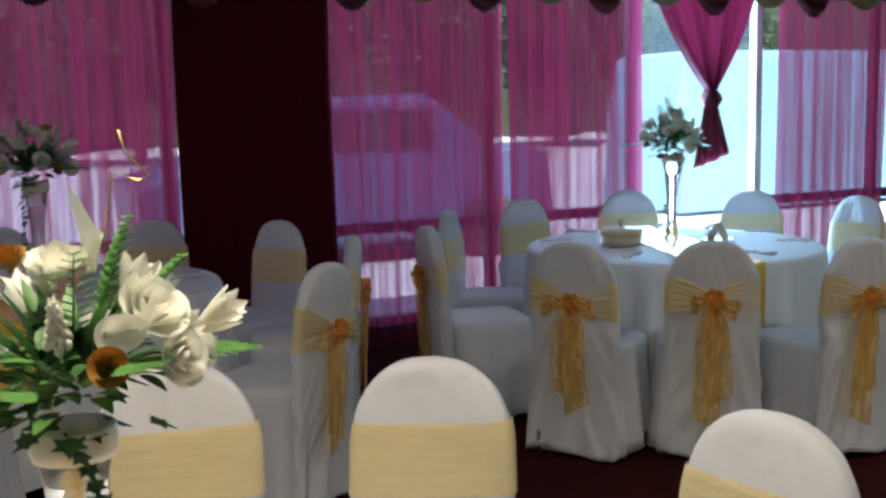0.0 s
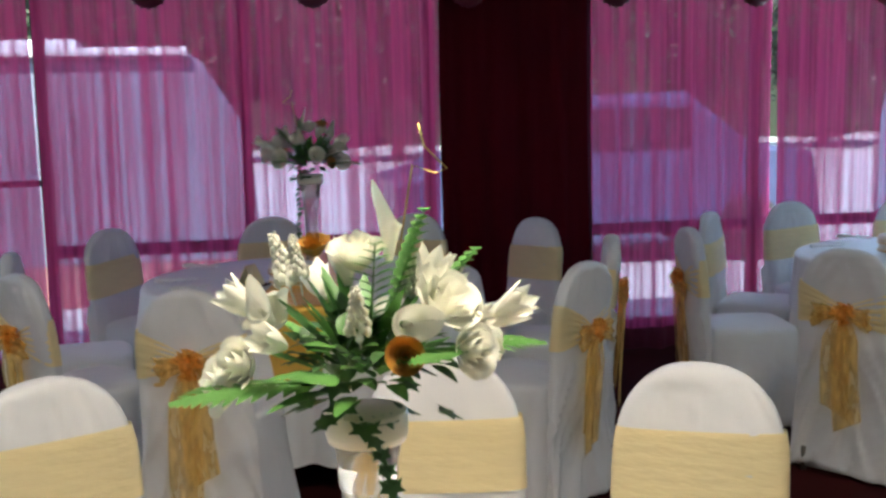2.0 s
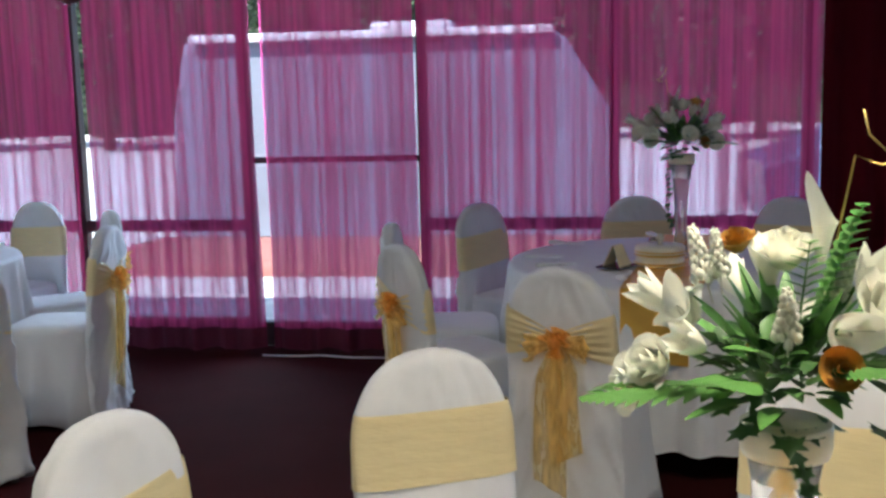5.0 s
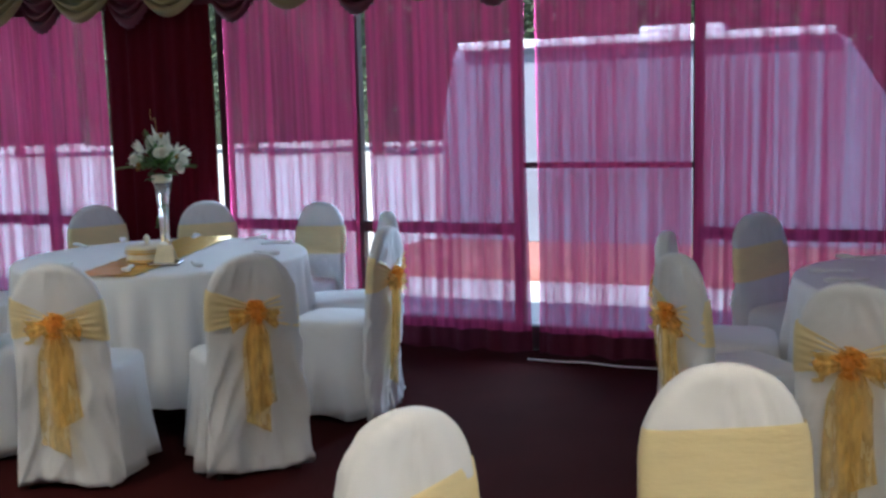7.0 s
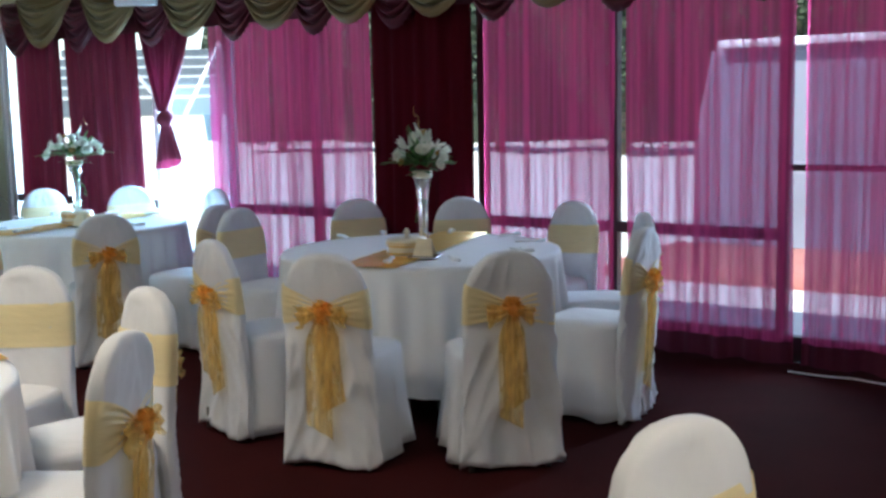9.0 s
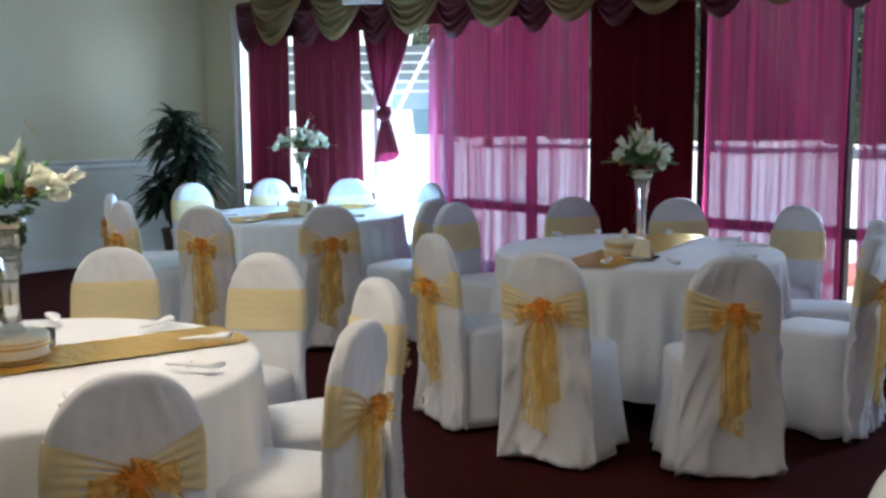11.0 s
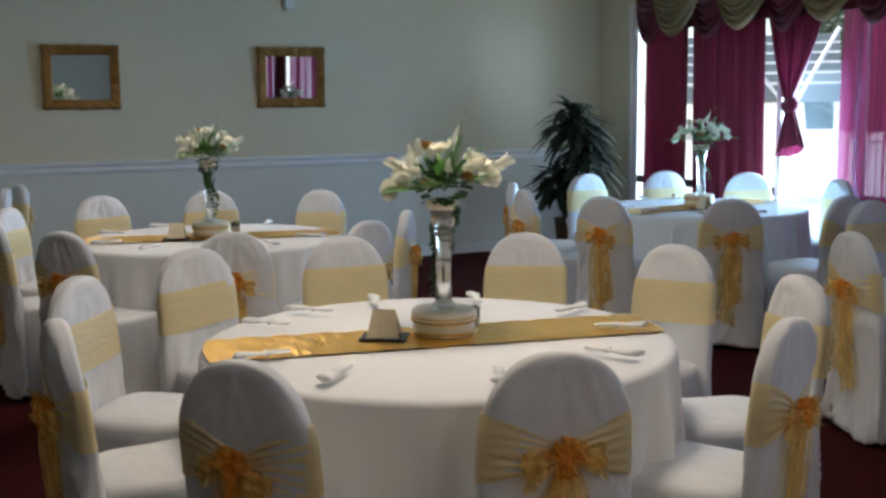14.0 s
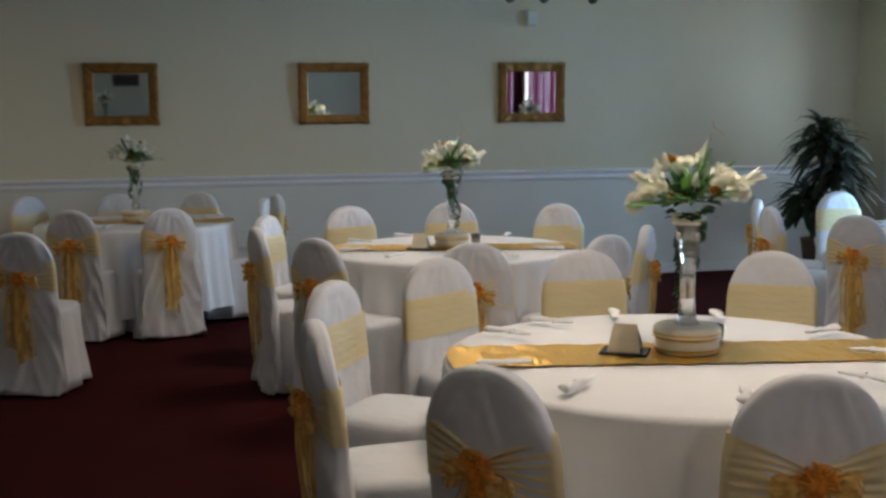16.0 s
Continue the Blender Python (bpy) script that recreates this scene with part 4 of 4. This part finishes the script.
# ---- along the west wall ----
def gilt_mirror(y0, y1, z0, z1):
    th = thing("wall_mirror", "rectangular mirror in an ornate gilt frame hung on the wall", "mirror", "wall mirrors")
    th.matrix_world = pose(XW + 0.011, (y0 + y1) / 2, (z0 + z1) / 2, 0, 1.9, 0)
    hy, hz, w = (y1 - y0) / 2, (z1 - z0) / 2, 0.085
    sect = ((0.002, 0.0), (0.030, 0.004), (0.042, 0.018), (0.030, 0.036), (0.034, 0.050), (0.022, 0.066), (0.026, 0.076), (0.010, 0.085))
    corner = ((1, 1), (-1, 1), (-1, -1), (1, -1))
    for a in range(4):
        (sa, ta), (sb, tb) = corner[a], corner[(a + 1) % 4]
        n, loops = 22, []
        for j in range(n + 1):
            v = j / n
            carve = 0.006 * math.sin(v * math.pi * 9) + 0.008 * math.exp(-((v - 0.5) / 0.08) ** 2) + 0.010 * math.exp(-(v / 0.07) ** 2) + 0.010 * math.exp(-((1 - v) / 0.07) ** 2)
            loop = []
            for d, inset in sect:
                k = inset
                ay, az = sa * (hy - k), ta * (hz - k)
                by, bz = sb * (hy - k), tb * (hz - k)
                loop.append((d + carve * (1 if 0.01 < inset < 0.06 else 0.2), ay + (by - ay) * v + (0.35 * sa * carve * (inset < 0.01) if sa == sb else 0), az + (bz - az) * v + (0.35 * ta * carve * (inset < 0.01) if ta == tb else 0)))
            loops.append(loop)
        part("frame_side", rings(bmesh.new(), loops, True, True, wrap=False), GILT, th)
    part("glass", boxes(0.004, 0.010, -hy + w - 0.004, hy - w + 0.004, -hz + w - 0.004, hz - w + 0.004), MIRROR, th, "silvered mirror glass", False)


gilt_mirror(2.44, 3.09, 1.50, 2.055)
gilt_mirror(0.57, 1.215, 1.50, 2.05)
gilt_mirror(-1.285, -0.655, 1.505, 2.045)

th = thing("wall_speaker", "small grey box fixed high on the wall", "speaker", at=(XW, 2.76, 2.46))
part("body", boxes(0.0, 0.07, -0.045, 0.045, -0.065, 0.065, bevel=0.006), WAINSCOT, th, smooth=False)
part("grille", boxes(0.0705, 0.074, -0.036, 0.036, -0.055, 0.055), CEILING, th, smooth=False)

# dark picture on the far wall, seen in a mirror
th = thing("wall_picture", "wide dark framed picture hung on the plain wall", "picture", at=(XE, -2.40, 1.42))
for a in ((-0.33, 0.33, 0.125, 0.155), (-0.33, 0.33, -0.155, -0.125), (-0.33, -0.30, -0.125, 0.125), (0.30, 0.33, -0.125, 0.125)):
    part("frame_side", boxes(-0.03, -0.001, *a, bevel=0.004), METAL, th, smooth=False)
part("print", boxes(-0.014, -0.002, -0.30, 0.30, -0.125, 0.125), CAR_GLASS, th, "dark print behind glass", False)

# dracaena in the corner
th = thing("potted_plant", "tall dark green dracaena plant in a wicker pot in the corner", "plant", at=(-9.42, 5.50, 0))
part("pot", lathe([(0.14, 0.0), (0.15, 0.01), (0.19, 0.33), (0.20, 0.36), (0.18, 0.36), (0.17, 0.30), (0.0005, 0.30)], 28), POT, th)
rng = random.Random(11)
for cx, cy, h in ((0.0, 0.0, 1.42), (0.08, 0.04, 1.12), (-0.07, -0.05, 0.80)):
    cane = part("cane", tube([(cx, cy, 0.29), (cx * 1.3, cy * 1.2, h * 0.6), (cx * 1.7, cy * 1.6, h)], 0.02, 8, 0.8), BARK, th)
    bm = bmesh.new()
    for i in range(130):
        a, e = rng.uniform(0, 2 * math.pi), rng.uniform(-0.1, 1.25)
        ln = rng.uniform(0.30, 0.50)
        p = Vector((cx * 1.7, cy * 1.6, h - rng.uniform(0, 0.28)))
        d = Vector((math.cos(a) * math.cos(e), math.sin(a) * math.cos(e), math.sin(e)))
        q = p + d * ln
        q.x = max(q.x, -0.54)
        q.y = min(q.y, 0.62)
        leaf_into(bm, p, q, rng.uniform(0.030, 0.046), rng.uniform(0.3, 0.85), 0.35, n=8)
    part("leaves", bm, PLANT_LEAF, th, "long arching dark leaves")

# exit sign under the ceiling
th = thing("exit_sign", "white exit sign with red lettering hung from the ceiling", "sign", at=(-6.72, 5.60, 2.44), turn=35)
part("body", boxes(-0.16, 0.16, -0.03, 0.03, -0.10, 0.10, bevel=0.006), WHITE_PAINT, th, smooth=False)
part("rod", boxes(-0.02, 0.02, -0.02, 0.02, 0.1005, 0.359), WHITE_PAINT, th, smooth=False)
tc = bpy.data.curves.new("lettering", "FONT")
tc.body, tc.size, tc.extrude, tc.align_x, tc.align_y = "EXIT", 0.13, 0.002, "CENTER", "CENTER"
tc.materials.append(EXIT_RED)
lt = new("lettering", tc)
lt.parent = th
lt.matrix_local = pose(0, -0.033, 0, 90, 0, 0)


# track lights along the ceiling
def track_light(y0, heads):
    th = thing("track_light", "ceiling track with three small black spotlight heads", "track light", "ceiling tracks", at=(-8.0, y0, ZC))
    part("track", boxes(-0.018, 0.018, -0.55, 0.55, -0.022, -0.001, bevel=0.003), METAL, th, smooth=False)
    for y in heads:
        stem = part("stem", tube([(0, y, -0.02), (0, y, -0.28)], 0.007, 8), METAL, th)
        loops = [[(0.05 - 0.12 * v, y + r * math.cos(a), -0.31 - 0.06 * v + r * math.sin(a)) for a in [2 * math.pi * i / 16 for i in range(16)]] for v, r in ((0, 0.014), (0.1, 0.028), (0.5, 0.034), (1.0, 0.042))]
        part("head", rings(bmesh.new(), loops, True, True), METAL, th, "black spotlight head")


track_light(-0.16, (-0.345, 0.015, 0.335))
track_light(2.33, (-0.305, -0.04, 0.35))


# unseen ceiling lights over the hall: some inferred from lit tables, others plain fill
def unseen_ceiling_light(x, y, power):
    th = thing("unseen_ceiling_light", "square white ceiling light fitting, lit, added out of view", "ceiling light", "ceiling lights", at=(x, y, ZC))
    part("frame", boxes(-0.32, 0.32, -0.32, 0.32, -0.03, -0.001, bevel=0.005), WHITE_PAINT, th, smooth=False)
    part("diffuser", boxes(-0.29, 0.29, -0.29, 0.29, -0.036, -0.0305), LAMP_GLOW, th, "glowing diffuser", False)
    la = new("unseen_ceiling_lamp", bpy.data.lights.new("unseen_ceiling_lamp", "AREA"))
    la.data.shape, la.data.size, la.data.energy, la.data.color = "SQUARE", 0.56, power, (1.0, 0.88, 0.71)
    la.data.spread = radians(175 if x < -6 else 135)
    la.matrix_world = pose(x, y, ZC - 0.045)


for x, y, p in LAMPS:
    unseen_ceiling_light(x, y, p)

# white cable along the foot of the curtains
bm = tube([(-1.80, 5.94, 0.006), (-1.6, 5.93, 0.006), (-1.45, 5.90, 0.02), (-1.25, 5.91, 0.006), (-1.05, 5.88, 0.015), (-0.85, 5.92, 0.006), (-0.6, 5.9, 0.006)], 0.006, 6)
tagged(link("power_cable", bm, CABLE), "white cable lying along the foot of the curtains", "cable")


# ---- outside ----
bm = bmesh.new()
bmesh.ops.create_grid(bm, x_segments=8, y_segments=8, size=900, matrix=Matrix.Translation((0, 906.36, -0.12)))
tagged(link("ground", bm, CONCRETE, smooth=False), "sunlit pale concrete car park", "ground", kind="structure")


def vehicle(name, label, x, y, turn, length, width, profile, glass, paint, wheels, wheel_r, inset=0.08):
    th = thing(name, label, "car", "parked cars", at=(x, y, -0.12), turn=turn)
    loops = []
    for s, k in ((-1, 0.94), (-0.96, 1.0), (0.96, 1.0), (1, 0.94)):
        loops.append([(px, s * width / 2 * (1 if pz < 0.9 else 0.88), 0.25 + (pz - 0.25) * k) for px, pz in profile])
    body = part("body", rings(bmesh.new(), loops, True, True), paint, th, smooth=False)
    for a, b, z0, z1 in glass:
        for s in (-1, 1):
            part("window", boxes(a, b, s * width * 0.44 - 0.012 if s < 0 else s * width * 0.44 - 0.02, s * width * 0.44 + 0.02 if s > 0 else s * width * 0.44 + 0.012, z0, z1, bevel=0.01), CAR_GLASS, th, smooth=False)
    for wx in wheels:
        for s in (-1, 1):
            bm = bmesh.new()
            bmesh.ops.create_cone(bm, cap_ends=True, segments=24, radius1=wheel_r, radius2=wheel_r, depth=0.2, matrix=Matrix.Translation((wx, s * (width / 2 - inset), wheel_r)) @ Matrix.Rotation(math.pi / 2, 4, "X"))
            part("wheel", bm, RUBBER, th, smooth=False)
    return th


CAR = ((-2.2, 0.3), (-2.25, 0.75), (-1.5, 0.95), (-0.9, 1.42), (0.75, 1.45), (1.45, 1.0), (2.15, 0.92), (2.2, 0.3))
VAN = ((-2.7, 0.05), (-2.7, 1.5), (-2.55, 2.22), (-2.4, 2.28), (1.55, 2.28), (1.72, 2.18), (2.2, 1.40), (2.3, 0.05))
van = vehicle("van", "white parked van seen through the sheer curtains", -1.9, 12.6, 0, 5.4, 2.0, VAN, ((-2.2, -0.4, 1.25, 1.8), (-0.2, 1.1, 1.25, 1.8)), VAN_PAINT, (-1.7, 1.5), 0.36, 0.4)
# white strip added along the roof edge to draw the sun catching it
part("bright_roof_piece", boxes(-2.45, 1.6, -1.0, -0.90, 2.22, 2.31, bevel=0.02), WHITE_PAINT, van, "white strip standing for the sunlit roof edge", False)
part("bright_roof_piece", boxes(-0.4, 0.5, -0.92, -0.5, 2.29, 2.40, bevel=0.04), WHITE_PAINT, van, "white roof hatch", False)
vehicle("car", "slate blue parked car seen through the curtains", 3.9, 11.0, 0, 4.4, 1.8, tuple((x, z * 1.2) for x, z in CAR), ((-0.9, 0.0, 1.16, 1.58), (0.05, 0.8, 1.16, 1.58)), BLUE_PAINT, (-1.4, 1.4), 0.34)
vehicle("van", "pale blue-white parked van outside the glass door", 11.9, 13.0, 0, 5.4, 2.0, VAN, ((-2.2, -0.4, 1.25, 1.8), (-0.2, 1.1, 1.25, 1.8)), PALE_VAN, (-1.7, 1.5), 0.36, 0.4)
bm = bmesh.new()
loops = [[(x, y, z) for x in [-4.6 + 0.3 * i for i in range(20)]] for y, z in ((9.3, -0.12), (9.32, -0.04), (9.6, 0.0), (10.4, 0.02), (11.2, -0.01), (11.4, -0.12))]
tagged(link("flower_bed", rings(bm, loops, wrap=False), MULCH), "low bed of red mulch beside the walkway", "flower bed")


def tree(x, y, h, seed):
    rng = random.Random(seed)
    th = thing("tree", "leafy broad tree at the edge of the car park", "tree", "trees", at=(x, y, -0.12))
    tr = tube([(0, 0, 0), (0.1, 0, h * 0.25), (0, 0.1, h * 0.5), (0.1, 0, h * 0.8)], 0.2, 8, 0.25)
    for i in range(7):
        a, z = rng.uniform(0, 6.28), h * rng.uniform(0.25, 0.6)
        tube([(0, 0, z), (math.cos(a) * h * 0.15, math.sin(a) * h * 0.15, z + h * 0.12), (math.cos(a) * h * 0.3, math.sin(a) * h * 0.3, z + h * 0.2)], 0.07, 6, 0.3, tr)
    part("trunk", tr, BARK, th)
    v, f = [], []
    for i in range(12500):
        d = Vector((rng.gauss(0, 1), rng.gauss(0, 1), rng.gauss(0, 0.8))).normalized()
        c = Vector((0, 0, h * 0.50)) + Vector((d.x * h * 0.45, d.y * h * 0.40, d.z * h * 0.50)) * rng.uniform(0.35, 1.0) * (0.8 + 0.25 * math.sin(5 * d.x + 3 * d.z + seed))
        p = Vector((rng.gauss(0, 1), rng.gauss(0, 1), rng.gauss(0, 1))).normalized() * rng.uniform(0.07, 0.15)
        q = p.orthogonal().normalized() * 0.07
        n = len(v)
        v += [c - p, c + q, c + p, c - q]
        f.append((n, n + 1, n + 2, n + 3))
    me = bpy.data.meshes.new("crown")
    me.from_pydata(v, [], f)
    me.materials.append(TREE_LEAF)
    ob = new("crown", me)
    ob.parent = th


for i, (x, y, h) in enumerate(((-31, 33, 8), (-26, 34, 8), (-21, 34, 8), (-15.5, 33, 8.5), (-10, 35, 8), (-5, 33, 8.5), (0, 35, 8), (5, 33, 8.5), (10, 34, 8), (15, 33, 8.5), (20, 34, 8), (26, 33, 8.5))):
    tree(x, y, h, i)

# woods behind the trees
bm = bmesh.new()
rings(bm, [[(-49.5 + 1.6 * i, 46 + 3 * math.sin(1.3 * i) + off, z + (1.2 * math.sin(0.9 * i) + 0.8 * math.sin(2.3 * i) if z > 1 else 0)) for i in range(113)] for off, z in ((0, -0.12), (-0.6, 4.0), (0.4, 7.5), (2.5, 9.5))], wrap=False)
tagged(link("backdrop_woods", bm, FAR_WOODS), "dark green woods beyond the car park", "woods", kind="structure")

# slatted canopy across the yard, seen through the side door
th = thing("canopy", "grey slatted canopy with white beams and slim posts in the yard", "canopy", at=(-13.3, 12.2, -0.12), turn=47)
for k in range(5):
    part("slat", boxes(-2.2, 0.45, -0.1 + 0.3 * k, 0.02 + 0.3 * k, 1.94 + 0.17 * k, 2.06 + 0.17 * k, bevel=0.01), SLATE, th, smooth=False)
    part("beam", boxes(-2.2, 0.45, -0.14 + 0.3 * k, -0.102 + 0.3 * k, 1.90 + 0.17 * k, 1.935 + 0.17 * k), WHITE_PAINT, th, smooth=False)
part("front_panel", boxes(-2.2, 0.45, -0.2, -0.15, 1.62, 1.89, bevel=0.01), SLATE, th, "dark front panel", False)
for x in (-2.1, -0.35, 0.4):
    part("post", boxes(x - 0.04, x + 0.04, -0.3, -0.22, 0.0, 1.62), WHITE_PAINT, th, smooth=False)
for x0, x1 in ((-1.3, -0.4), (0.4, -0.2)):
    part("brace", tube([(x0, -0.26, 2.75), (x1, -0.26, 1.62)], 0.035, 6), WHITE_PAINT, th)
